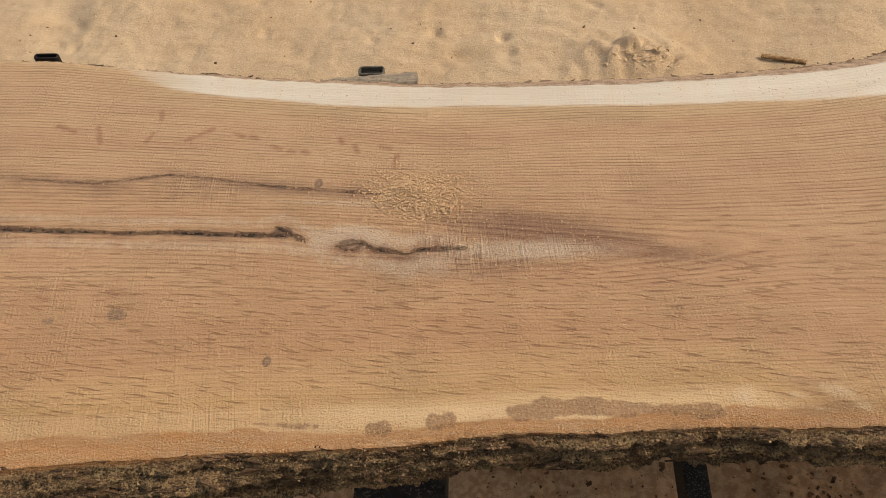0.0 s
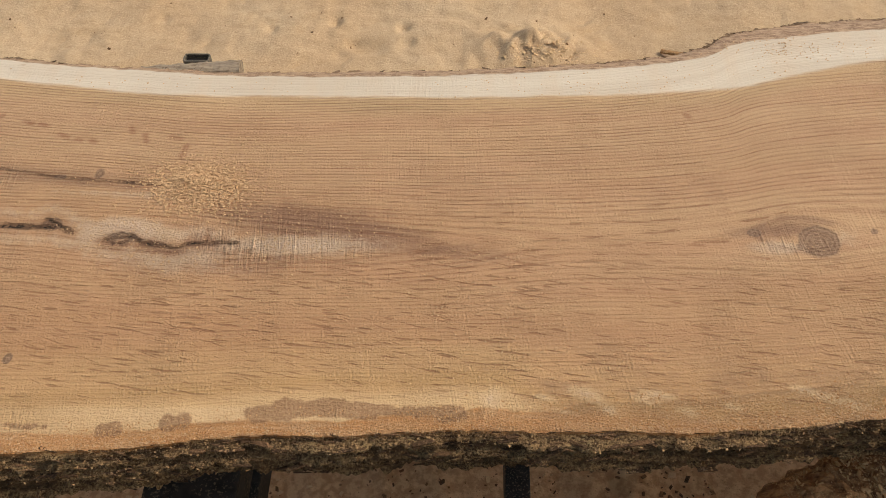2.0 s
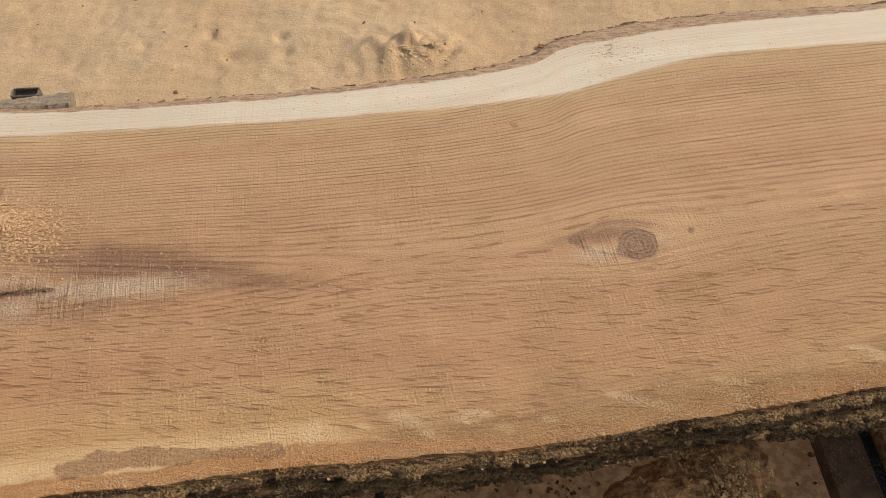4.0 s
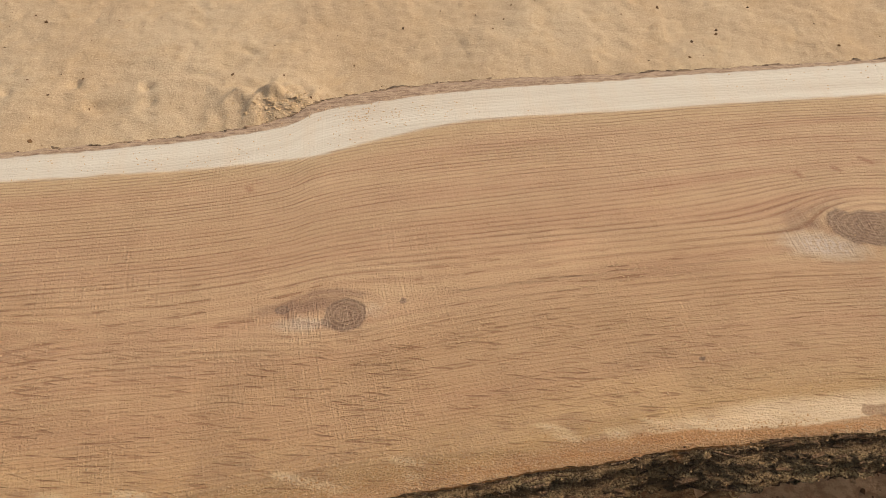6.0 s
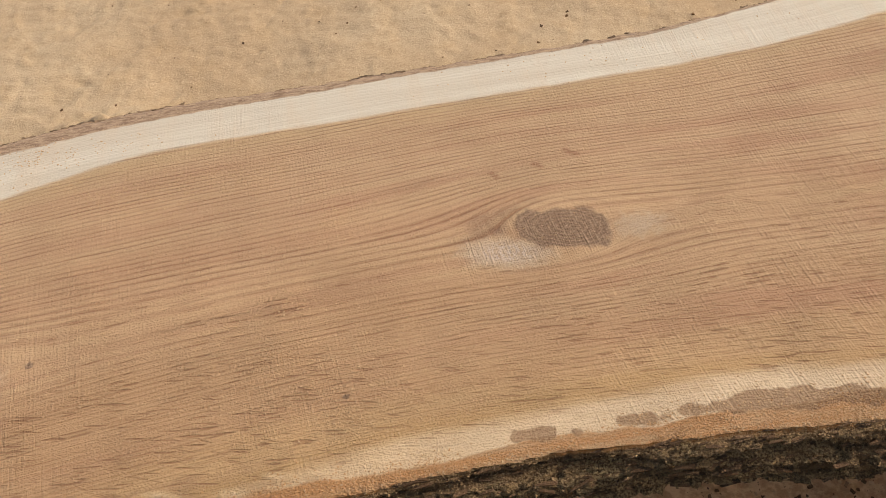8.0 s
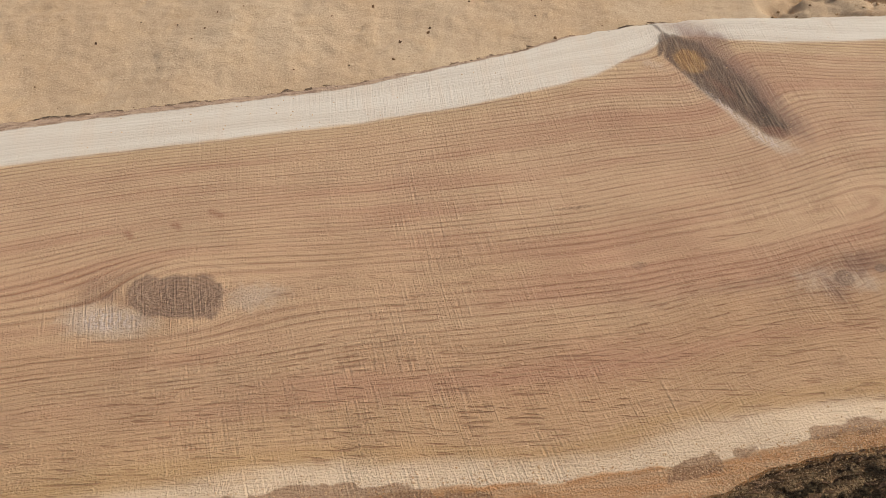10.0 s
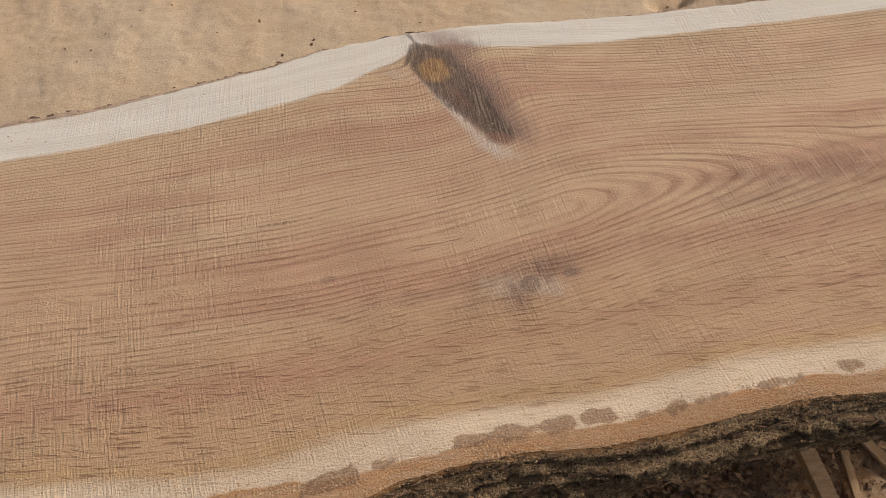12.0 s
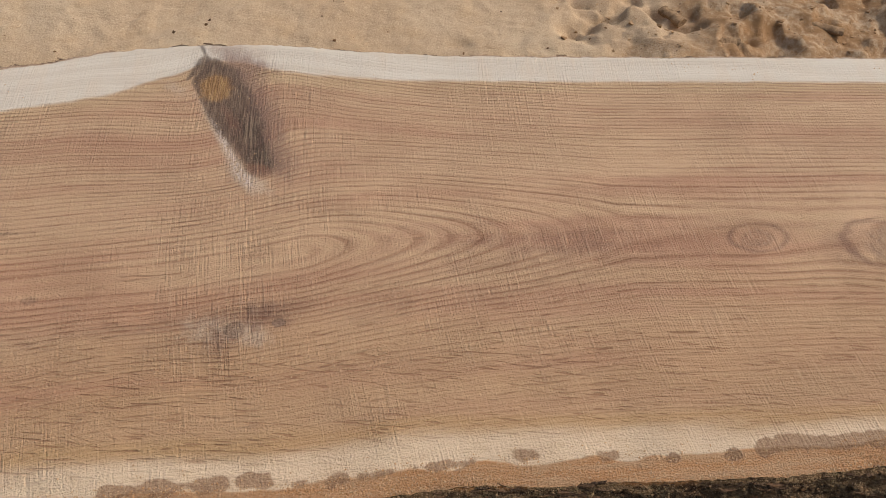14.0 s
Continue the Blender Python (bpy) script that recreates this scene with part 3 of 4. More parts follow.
BULGE = (-0.9, 0.026, 0.15, 0.022, 0.3, 0.009, 0.5, 0.005, 1.1, 0.006, 1.3, 0.012, 1.6, 0.012, 1.75, 0.016, 1.9, 0.022, 2.2, 0.024, 2.6, 0.022, 3.0, 0.012, 4.0, 0.012)
DEPTH = (-0.9, 0.008, 0.3, 0.008, 0.6, 0.02, 0.8, 0.034, 1.2, 0.03, 1.66, 0.026, 2.2, 0.02, 2.42, 0.018, 2.78, 0.064, 3.1, 0.07, 4.0, 0.07)


def far_edge(x):
    return line(x, FAR) + 0.0030 * vnoise(x * 45, 0 * x, 5) + 0.0022 * vnoise(x * 160, 0 * x, 6)


def near_edge(x):
    return line(x, NEAR) + 0.0038 * vnoise(x * 17, 0 * x, 7) + 0.0012 * vnoise(x * 47, 0 * x, 8) + 0.0016 * vnoise(x * 190, 0 * x, 9)


# pale smears in the brown near sapwood: centre, half length, half width
SMEARS = ((0.813, -0.189, 0.019, 0.007), (0.832, -0.205, 0.01, 0.005), (0.877, -0.188, 0.021, 0.004), (0.867, -0.194, 0.014, 0.004), (0.902, -0.205, 0.011, 0.004), (0.942, -0.2, 0.011, 0.004), (1.045, -0.194, 0.022, 0.005), (1.01, -0.182, 0.019, 0.004), (1.115, -0.175, 0.022, 0.004), (1.119, -0.19, 0.014, 0.004), (0.774, -0.193, 0.012, 0.003), (0.727, -0.196, 0.012, 0.012), (0.794, -0.207, 0.012, 0.002), (1.265, -0.163, 0.02, 0.004), (1.311, -0.163, 0.014, 0.006), (1.348, -0.153, 0.014, 0.004), (1.384, -0.158, 0.013, 0.003), (1.426, -0.157, 0.015, 0.004), (1.469, -0.154, 0.015, 0.004), (1.499, -0.161, 0.014, 0.003), (1.25, -0.151, 0.021, 0.003))

# knots: centre, half length, half width, turn in degrees
KNOTS = ((1.064, -0.011, 0.021, 0.018, 8), (1.000, -0.001, 0.006, 0.004, 0), (1.123, 0.003, 0.003, 0.003, 0), (1.662, 0.068, 0.048, 0.027, -12),
         (2.348, -0.006, 0.011, 0.011, 0), (2.392, 0.001, 0.007, 0.005, 0), (2.138, 0.040, 0.009, 0.006, 0), (2.938, 0.089, 0.024, 0.014, 0),
         (3.10, 0.075, 0.035, 0.028, 0), (0.262, 0.002, 0.009, 0.008, 0), (0.293, 0.075, 0.006, 0.009, 0), (0.250, 0.070, 0.007, 0.004, 0),
         (0.104, -0.107, 0.010, 0.007, 0), (0.034, -0.114, 0.007, 0.004, 0), (0.271, -0.161, 0.0035, 0.005, 0), (1.413, -0.088, 0.003, 0.002, 0))
KDARK = (1.3, 2.2, 1.6, 1.35, 0.8, 1.1, 0.6, 0.55, 0.6, 1.2, 1.1, 1.1, 0.8, 0.8, 1.4, 1.6)


def knot_local(x, y, k):
    cx, cy, a, b, turn = k
    c, s = math.cos(radians(turn)), math.sin(radians(turn))
    dx, dy = (x - cx) * c + (y - cy) * s, -(x - cx) * s + (y - cy) * c
    return dx, dy, np.hypot(dx / a, dy / b)


def capsule(x, y, ax, ay, bx, by):
    t = np.clip(((x - ax) * (bx - ax) + (y - ay) * (by - ay)) / ((bx - ax) ** 2 + (by - ay) ** 2 + 1e-12), 0, 1)
    return np.hypot(x - ax - t * (bx - ax), y - ay - t * (by - ay)), t


def collar(x, y):
    """Signed distance to the long tapered branch mark at the far edge."""
    d, t = capsule(x, y, 2.287, 0.415, 2.364, 0.222)
    half = 0.006 + 0.026 * smooth(0.0, 0.20, t) - 0.015 * smooth(0.55, 1.0, t)
    neck, _ = capsule(x, y, 2.276, 0.447, 2.288, 0.415)
    shoulder, u = capsule(x, y, 2.286, 0.410, 2.266, 0.374)
    brow, w = capsule(x, y, 2.296, 0.408, 2.330, 0.392)
    return np.minimum(np.minimum(d - half, neck - 0.0028), np.minimum(shoulder - 0.010 + 0.008 * u, brow - 0.008 + 0.006 * w))


def flow_field(x, y):
    """Grain coordinates: along, across and ring radius, bent round the knots."""
    yf, yn, yp = line(x, FAR), line(x, NEAR), line(x, PITH)
    v = np.where(y > yp, (y - yp) / (yf - yp) * 0.27, (y - yp) / (yp - yn) * 0.23)
    v = v + 0.006 * fbm(x * 3.0, y * 7, 3, 31)
    bend = 0.0 * x
    for k in ((1.05, -0.004, 0.055, 0.027, 8), (1.652, 0.066, 0.080, 0.044, -12)) + KNOTS[4:5] + KNOTS[7:9] + ((2.33, 0.33, 0.075, 0.062, -65), (0.42, -0.01, 0.10, 0.022, -4)):
        dx, dy, q = knot_local(x, y, k)
        q2 = (dx / (k[2] * 1.15)) ** 2 + (dy / (k[3] * 1.1)) ** 2
        bend = bend - dy * 0.9 / (q2 + 0.9)
    v = v + bend
    h = line(x, DEPTH)
    return x + 0.25 * bend, v, np.sqrt(v * v + h * h)


def crack_distance(x, y):
    a = (-0.85, 0.03, -0.063, 0.009, 0.003, 0.006, 0.07, 0.003, 0.134, 0.003, 0.199, 0.0, 0.265, -0.001)
    a2 = (0.325, -0.017, 0.351, -0.012, 0.364, -0.021, 0.401, -0.028, 0.413, -0.022, 0.465, -0.020)
    b = (-0.85, 0.11, -0.094, 0.090, -0.022, 0.082, 0.028, 0.078, 0.113, 0.091, 0.183, 0.081, 0.251, 0.069, 0.298, 0.065, 0.372, 0.058)
    c = (2.055, 0.128, 2.125, 0.1295)
    e = (1.186, -0.044, 1.217, -0.040)
    best = np.full(np.shape(x), 1.0)
    for pts, wide in ((a, 0.0012), (a2, 0.0004), (b, -0.0008), (c, -0.0016), (e, -0.0018)):
        for i in range(0, len(pts) - 2, 2):
            d, _ = capsule(x, y, *pts[i:i + 4])
            best = np.minimum(best, d - wide * (0.3 + 1.4 * np.clip(vnoise(x * 19, 0 * x, 61) + 0.5, 0, 1)))
    d, _ = capsule(x, y, 0.255, 0.009, 0.285, -0.008)
    best = np.minimum(best, d - 0.001)
    return np.minimum(best, np.abs(np.hypot((x - 0.338) / 1.6, y + 0.016) - 0.007) + 0.0004)


def patch_distance(x, y):
    runs = ((0.27, -0.228, 0.33, -0.230, 0.0015), (0.383, -0.231, 0.392, -0.231, 0.006), (0.440, -0.225, 0.452, -0.224, 0.007), (0.515, -0.214, 0.57, -0.207, 0.009),
            (0.57, -0.207, 0.62, -0.211, 0.009), (0.62, -0.210, 0.695, -0.2085, 0.007), 
            (1.555, -0.156, 1.583, -0.158, 0.005), (1.606, -0.161, 1.609, -0.161, 0.004), (1.648, -0.1605, 1.674, -0.160, 0.004), (1.684, -0.161, 1.69, -0.161, 0.003),
            (1.703, -0.162, 1.75, -0.162, 0.005), (1.75, -0.160, 1.86, -0.175, 0.009), (1.86, -0.178, 1.93, -0.19, 0.007), (2.10, -0.192, 2.14, -0.182, 0.008),
            (2.165, -0.177, 2.182, -0.176, 0.003), (2.243, -0.170, 2.29, -0.167, 0.006), (2.29, -0.167, 2.345, -0.168, 0.006), (2.365, -0.166, 2.385, -0.168, 0.007),
            (2.412, -0.173, 2.42, -0.172, 0.003), (2.445, -0.171, 2.455, -0.169, 0.004), (2.47, -0.168, 2.51, -0.165, 0.004), (2.52, -0.164, 2.575, -0.160, 0.003),
            (2.61, -0.160, 2.632, -0.159, 0.004), (2.70, -0.164, 2.712, -0.164, 0.004), (2.763, -0.170, 2.769, -0.170, 0.003), (2.822, -0.171, 2.83, -0.170, 0.004))
    best = np.full(np.shape(x), 1.0)
    for ax, ay, bx, by, r in runs:
        d, _ = capsule(x, y, ax, ay, bx, by)
        best = np.minimum(best, d - r)
    for ax, ay, bx, by, r in ((2.86, -0.164, 2.98, -0.160, 0.009), (2.98, -0.160, 3.4, -0.165, 0.008)):
        d, _ = capsule(x, y, ax, ay, bx, by)
        best = np.minimum(best, d - r)
    return best + 0.0075 * fbm(x * 48, y * 60, 3, 64)


def ray_distance(x, y):
    flecks = ((0.003, 0.172, 0.013, 0.145), (0.077, 0.200, 0.080, 0.185), (0.120, 0.148, 0.150, 0.168), (0.228, 0.137, 0.240, 0.132), (0.250, 0.130, 0.256, 0.127),
              (0.267, 0.127, 0.274, 0.125), (0.310, 0.150, 0.313, 0.140), (0.329, 0.137, 0.333, 0.126), (0.360, 0.134, 0.372, 0.131), (0.381, 0.120, 0.380, 0.100),
              (-0.050, 0.176, -0.025, 0.165), (0.075, 0.160, 0.070, 0.146), (0.180, 0.158, 0.190, 0.154), (0.200, 0.154, 0.210, 0.150), (0.955, 0.174, 0.958, 0.170),
              (1.60, 0.16, 1.604, 0.155), (1.65, 0.165, 1.656, 0.160), (1.69, 0.18, 1.70, 0.172))
    best = np.full(np.shape(x), 1.0)
    for f in flecks:
        d, _ = capsule(x, y, *f)
        best = np.minimum(best, d - 0.0028)
    return best


def blob(x, y, cx, cy, a, b, turn=0.0):
    _, _, q = knot_local(x, y, (cx, cy, a, b, turn))
    return np.exp(-q * q)


# ---- the slab ----
def build_slab():
    slab = empty("oak_plank", "long live-edge oak plank, freshly sawn, with knots and bark", "plank")
    nu, nv = 2050, 210
    xs = np.linspace(X0, X1, nu)
    s = np.linspace(0, 1, nv)
    yn, yf = near_edge(xs), far_edge(xs)
    X = np.repeat(xs[:, None], nv, 1)
    Y = yn[:, None] + (yf - yn)[:, None] * s[None]
    ck = crack_distance(X, Y)
    black = collar(X, Y)
    Z = TOP + 0.0006 * fbm(X * 30, Y * 30, 3, 3) - 0.0018 * smooth(0.0022, -0.0010, ck) - 0.0018 * smooth(0.006, 0.0, s * (yf - yn)[:, None]) * (0.5 + vnoise(X * 150, Y * 90, 4))
    Z = Z - 0.003 * smooth(0.009, 0.0, (1 - s)[None] * (yf - yn)[:, None])
    top = mesh_object("sawn_face", np.stack([X, Y, Z], 2).reshape(-1, 3), grid_faces(nu, nv), M_WOOD, slab, "sawn oak face with pale sapwood edges")
    gu, gv, ring = flow_field(X, Y)
    vectors(top, "flow", gu, gv, ring)
    vectors(top, "zone", Y - line(X, SAP_FAR), line(X, SAP_NEAR) - Y, Y - line(X, NEAR))
    stain = 0.38 * blob(X, Y, 0.46, -0.03, 0.15, 0.032, -4) + 1.1 * blob(X, Y, 0.51, 0.012, 0.09, 0.025, -5) + 0.85 * blob(X, Y, 0.61, -0.008, 0.065, 0.026, -10) + 0.6 * blob(X, Y, 0.70, -0.030, 0.08, 0.016, -8)
    stain = stain + 0.55 * np.exp(-(np.maximum(ck, 0) / 0.012) ** 2) * smooth(0.5, 0.4, X) + 0.45 * blob(X, Y, 1.575, 0.085, 0.05, 0.016, 20) + 1.05 * blob(X, Y, 1.045, 0.006, 0.030, 0.013, 12) + 0.85 * blob(X, Y, 0.995, 0.001, 0.040, 0.009, 8) + 0.5 * blob(X, Y, 1.593, 0.073, 0.014, 0.010) + 0.7 * blob(X, Y, 1.625, 0.047, 0.010, 0.007)
    stain = stain + 0.6 * blob(X, Y, 2.385, 0.012, 0.03, 0.014, 12) + 0.5 * blob(X, Y, 2.37, 0.012, 0.05, 0.020, 8) + 0.6 * blob(X, Y, 2.333, -0.022, 0.016, 0.020) + 0.9 * blob(X, Y, 2.348, -0.005, 0.008, 0.008) + 0.7 * blob(X, Y, 2.329, -0.008, 0.005, 0.018, 12) + 0.6 * blob(X, Y, 2.366, 0.004, 0.006, 0.022, 10) + 0.7 * blob(X, Y, 2.396, 0.0, 0.010, 0.006) + 0.5 * blob(X, Y, 2.22, 0.0, 0.12, 0.012, 6) + 0.6 * blob(X, Y, 2.33, 0.43, 0.05, 0.02, -15) + 0.35 * blob(X, Y, 2.30, -0.02, 0.09, 0.02) + 0.45 * blob(X, Y, 3.06, 0.08, 0.06, 0.04)
    stain = stain + 0.5 * blob(X, Y, 0.1, 0.062, 0.26, 0.022) + 0.4 * blob(X, Y, 0.45, -0.045, 0.10, 0.02)
    stain = stain + 0.7 * blob(X, Y, 2.70, 0.092, 0.24, 0.045) + 0.42 * smooth(0.72, 0.78, X) * smooth(1.5, 1.3, X) * smooth(-0.160, -0.172, Y - 0.035 * np.clip((X - 0.8) / 0.6, 0, 1) + 0.012 * fbm(X * 20, Y * 40, 3, 88))
    for k, amount in (((1.050, -0.002, 0.044, 0.023, 6), 0.55), ((1.648, 0.066, 0.078, 0.043, -10), 0.3), ((2.938, 0.091, 0.034, 0.020, 0), 0.75), ((3.09, 0.077, 0.045, 0.034, 0), 0.7)):
        _, _, q = knot_local(X, Y, k)
        stain = stain + amount * np.exp(-((q - 1 + 0.25 * fbm(X * 30, Y * 40, 2, 66)) / 0.14) ** 2)
    vectors(top, "mark", ck, patch_distance(X, Y), stain)
    kdark, krad = 0 * X, 0 * X
    for k, dark in zip(KNOTS, KDARK):
        _, _, q = knot_local(X, Y, k)
        krad = np.where(q < 1.7, q * k[3], krad)
        q = q * (1 + 0.35 * fbm(X * 45, Y * 55, 3, 63))
        kdark = np.maximum(kdark, dark * smooth(1.35, 0.75, q))
    pale = 1.6 * blob(X, Y, 1.592, 0.046, 0.046, 0.019, -12) + 0.3 * blob(X, Y, 1.73, 0.06, 0.035, 0.026) + 0.9 * blob(X, Y, 1.02, -0.020, 0.035, 0.011) + 0.6 * blob(X, Y, 1.092, -0.006, 0.02, 0.014) + 1.25 * blob(X, Y, 0.53, -0.022, 0.085, 0.014) + 0.7 * blob(X, Y, 0.34, -0.005, 0.05, 0.016)
    pale = pale + 1.5 * blob(X, Y, 2.319, 0.262, 0.075, 0.007, -66) + 0.7 * blob(X, Y, 2.25, 0.36, 0.03, 0.012, -40) + 1.1 * blob(X, Y, 2.352, 0.200, 0.035, 0.012, -40) + 0.62 * blob(X, Y, 2.312, -0.003, 0.028, 0.024) + 0.3 * blob(X, Y, 2.372, -0.012, 0.018, 0.018) + 0.4 * blob(X, Y, 2.35, -0.004, 0.022, 0.018) + 0.3 * blob(X, Y, 2.368, -0.018, 0.025, 0.014) + 0.55 * blob(X, Y, 1.74, 0.055, 0.04, 0.02)
    pale = pale + 0.6 * np.exp(-((ck - 0.016) / 0.01) ** 2) * smooth(0.48, 0.42, X) * (Y < 0.05) + 0.45 * blob(X, Y, 0.42, -0.055, 0.1, 0.014)
    for cx, cy, a, b in SMEARS:
        pale = pale + 1.05 * blob(X, Y, cx, cy, a, b * 1.15, -14)
    vectors(top, "knot", kdark, krad, pale)
    vectors(top, "hue", ray_distance(X, Y), Y - (line(X, FAR) - line(X, STRIP)), 0.75 * smooth(0.004 + 0.008 * smooth(2.30, 2.36, X), -0.003, black) + 0.35 * smooth(0.0, -0.014, black) - 0.25 * blob(X, Y, 2.345, 0.262, 0.030, 0.009, -66))
    lip = line(X, LIP)
    warm = smooth(lip + 0.005, lip - 0.003, Y - line(X, NEAR) + 0.008 * fbm(X * 22, Y * 30, 3, 55))
    vectors(top, "branch", blob(X, Y, 2.362, 0.262, 0.048, 0.019, -66) * 1.3, blob(X, Y, 2.362, 0.214, 0.022, 0.012, -20) + 0.6 * blob(X, Y, 2.325, 0.300, 0.04, 0.012, -66),
            0.28 * smooth(0.09, 0.0, black) + 0.75 * smooth(0.045, 0.0, black) * smooth(-0.012, 0.004, black) * smooth(-0.01, 0.02, X - 2.296 - (0.42 - Y) * 0.38) + 0.5 * blob(X, Y, 2.36, 0.40, 0.035, 0.014, -10))
    dust = smooth(1.6, 1.95, X) * (0.35 + 0.5 * smooth(-0.1, 0.2, fbm(X * 6, Y * 8, 3, 58)))
    for cx, cy, a, b in ((2.36, 0.26, 0.05, 0.10), (2.35, 0.0, 0.06, 0.05), (0.50, -0.02, 0.10, 0.035), (1.03, -0.015, 0.05, 0.025), (1.62, 0.055, 0.09, 0.035), (0.16, 0.07, 0.05, 0.03)):
        dust = np.maximum(dust, 1.5 * blob(X, Y, cx, cy, a, b))
    vectors(top, "dust", dust, warm, blob(X, Y, 2.303, 0.358, 0.022, 0.027, 10) * 1.5)

    # bark along both sides, in rough plates, bulging below the sawn face
    for name, edge, side, mat, seed, out, label in (("near_bark", yn, -1, M_BARK, 11, 0.026, "thick dark furrowed bark"), ("far_bark", yf, 1, M_FARBARK, 40, 0.014, "thin dusty brown bark")):
        rows = 44
        w = np.linspace(0, 1, rows)
        BX = np.repeat(xs[:, None], rows, 1)
        W = np.repeat(w[None], nu, 0)
        thick = 0.056 + 0.012 * vnoise(BX * 6, 0 * BX, seed) + 0.010 * vnoise(BX * 30, 0 * BX, seed + 1)
        out = line(BX, BULGE) if side < 0 else out
        bulge = out * np.sin(np.clip(W * 1.15, 0, 1) * math.pi * 0.62)
        plates = fbm(BX * 17, W * 8 + BX * 2, 4, seed + 2, 0.55)
        ridge = 1 - np.abs(fbm(BX * 14, W * 7 + 0.6 * vnoise(BX * 9, W, seed), 3, seed + 4)) * 2.6
        grit = fbm(BX * 130, W * 30, 3, seed + 6)
        fade = smooth(0.0, 0.22, W)
        layers = fbm(BX * 4.0 + 0.35 * vnoise(BX * 60, W * 14, seed + 12), W * 13 + 1.0 * vnoise(BX * 5, W * 2, seed + 13), 4, seed + 14, 0.62)
        steps = layers * 3.2 + 0.5 * plates
        steps = (np.floor(steps) + smooth(0.35, 0.65, steps - np.floor(steps))) / 3.2
        fine_grit = fbm(BX * 420, W * 34, 2, seed + 20)
        rel = (0.004 * plates + 0.016 * steps + 0.002 * ridge) * fade + (0.0045 * grit + 0.003 * fine_grit) * smooth(0.0, 0.16, W)
        if side < 0:
            hollow = 0.020 * blob(BX, W, 1.78, 0.38, 0.07, 0.16) + 0.022 * blob(BX, W, 1.345, 0.45, 0.035, 0.25) - 0.012 * blob(BX, W, 1.44, 0.75, 0.05, 0.2) + 0.010 * blob(BX, W, 1.60, 0.3, 0.05, 0.12)
            rel = rel - hollow
        else:
            rel = rel * 0.8
        BY = edge[:, None] + side * (bulge + rel - 0.004 * (W > 0.97))
        BZ = TOP - (0.0016 if side < 0 else 0.0036) - W * thick + 0.004 * fbm(BX * 60, W * 8, 2, seed + 8) * fade
        bark = mesh_object(name, np.stack([BX, BY, BZ], 2).reshape(-1, 3), grid_faces(nu, rows, side < 0), mat, slab, label)
        prng = np.random.default_rng(seed)
        count = 9000 if side < 0 else 3500
        iu, iw = prng.integers(0, nu, count), (prng.uniform(0.02, 0.98, count) ** 1.1 * rows).astype(int)
        at = np.stack([BX[iu, iw], BY[iu, iw] + side * prng.uniform(-0.002, 0.0012, count), BZ[iu, iw]], 1)
        lumps("flaking_bark", at, 0.0022 + (0.017 if side < 0 else 0.010) * prng.uniform(0, 1, count) ** 3, M_FLAKE if side < 0 else M_RIM, "flaking layers of torn bark", "", seed + 3, 0.16, "stuff", 0.22, 0.3, (0.08, 0.22), slab)
        count = 22000 if side < 0 else 5000
        iu, iw = prng.integers(0, nu, count), (prng.uniform(0.0, 0.98, count) ** 1.5 * rows).astype(int)
        keep = fbm(BX[iu, iw] * 11, iw / 9.0, 3, seed + 31) > -0.12
        iu, iw = iu[keep], iw[keep]
        at = np.stack([BX[iu, iw], BY[iu, iw], BZ[iu, iw]], 1)
        lumps("clinging_dust", at, 0.0008 + 0.0014 * prng.uniform(0, 1, len(iu)) ** 2, M_GRAIN, "pale dust and grains clinging to the bark", "", seed + 5, 0.8, "stuff", 0.6, 3.1, (0.5, 0.9), slab)
        lum = 0 * BX
        if side < 0:
            lum = 0.7 * smooth(0.07, 0.01, W) * smooth(-0.1, 0.25, fbm(BX * 12, W * 0, 3, 70)) + 0.8 * blob(BX, W, 1.363, 0.25, 0.006, 0.2)
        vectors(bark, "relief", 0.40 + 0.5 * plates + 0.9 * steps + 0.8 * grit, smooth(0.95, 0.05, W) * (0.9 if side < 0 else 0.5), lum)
    # underside
    ys = np.linspace(0, 1, 12)
    UX = np.repeat(xs[::10][:, None], 12, 1)
    UY = yn[::10, None] + 0.002 + (yf - yn - 0.004)[::10, None] * ys[None]
    mesh_object("underside", np.stack([UX, UY, 0 * UX + TOP - 0.052], 2).reshape(-1, 3), grid_faces(len(xs[::10]), 12, True), M_BOARD, slab, "rough sawn underside")
    for x in (X0, X1):
        e0, e1 = float(np.interp(x, xs, yn)), float(np.interp(x, xs, yf))
        part("end_grain", box_bm(x - 0.002, x + 0.002, e0 - 0.01, e1 + 0.006, TOP - 0.055, TOP - 0.002, 0.001), M_BOARD, slab, "sawn end grain")
    return slab


build_slab()


# ---- ground ----
pick = random.Random(8)
DENTS = [(pick.uniform(-1.2, 4.2), pick.uniform(1.0, 1.7), pick.uniform(0.012, 0.05), pick.uniform(-0.006, 0.011), pick.uniform(0, 180)) for _ in range(90)]


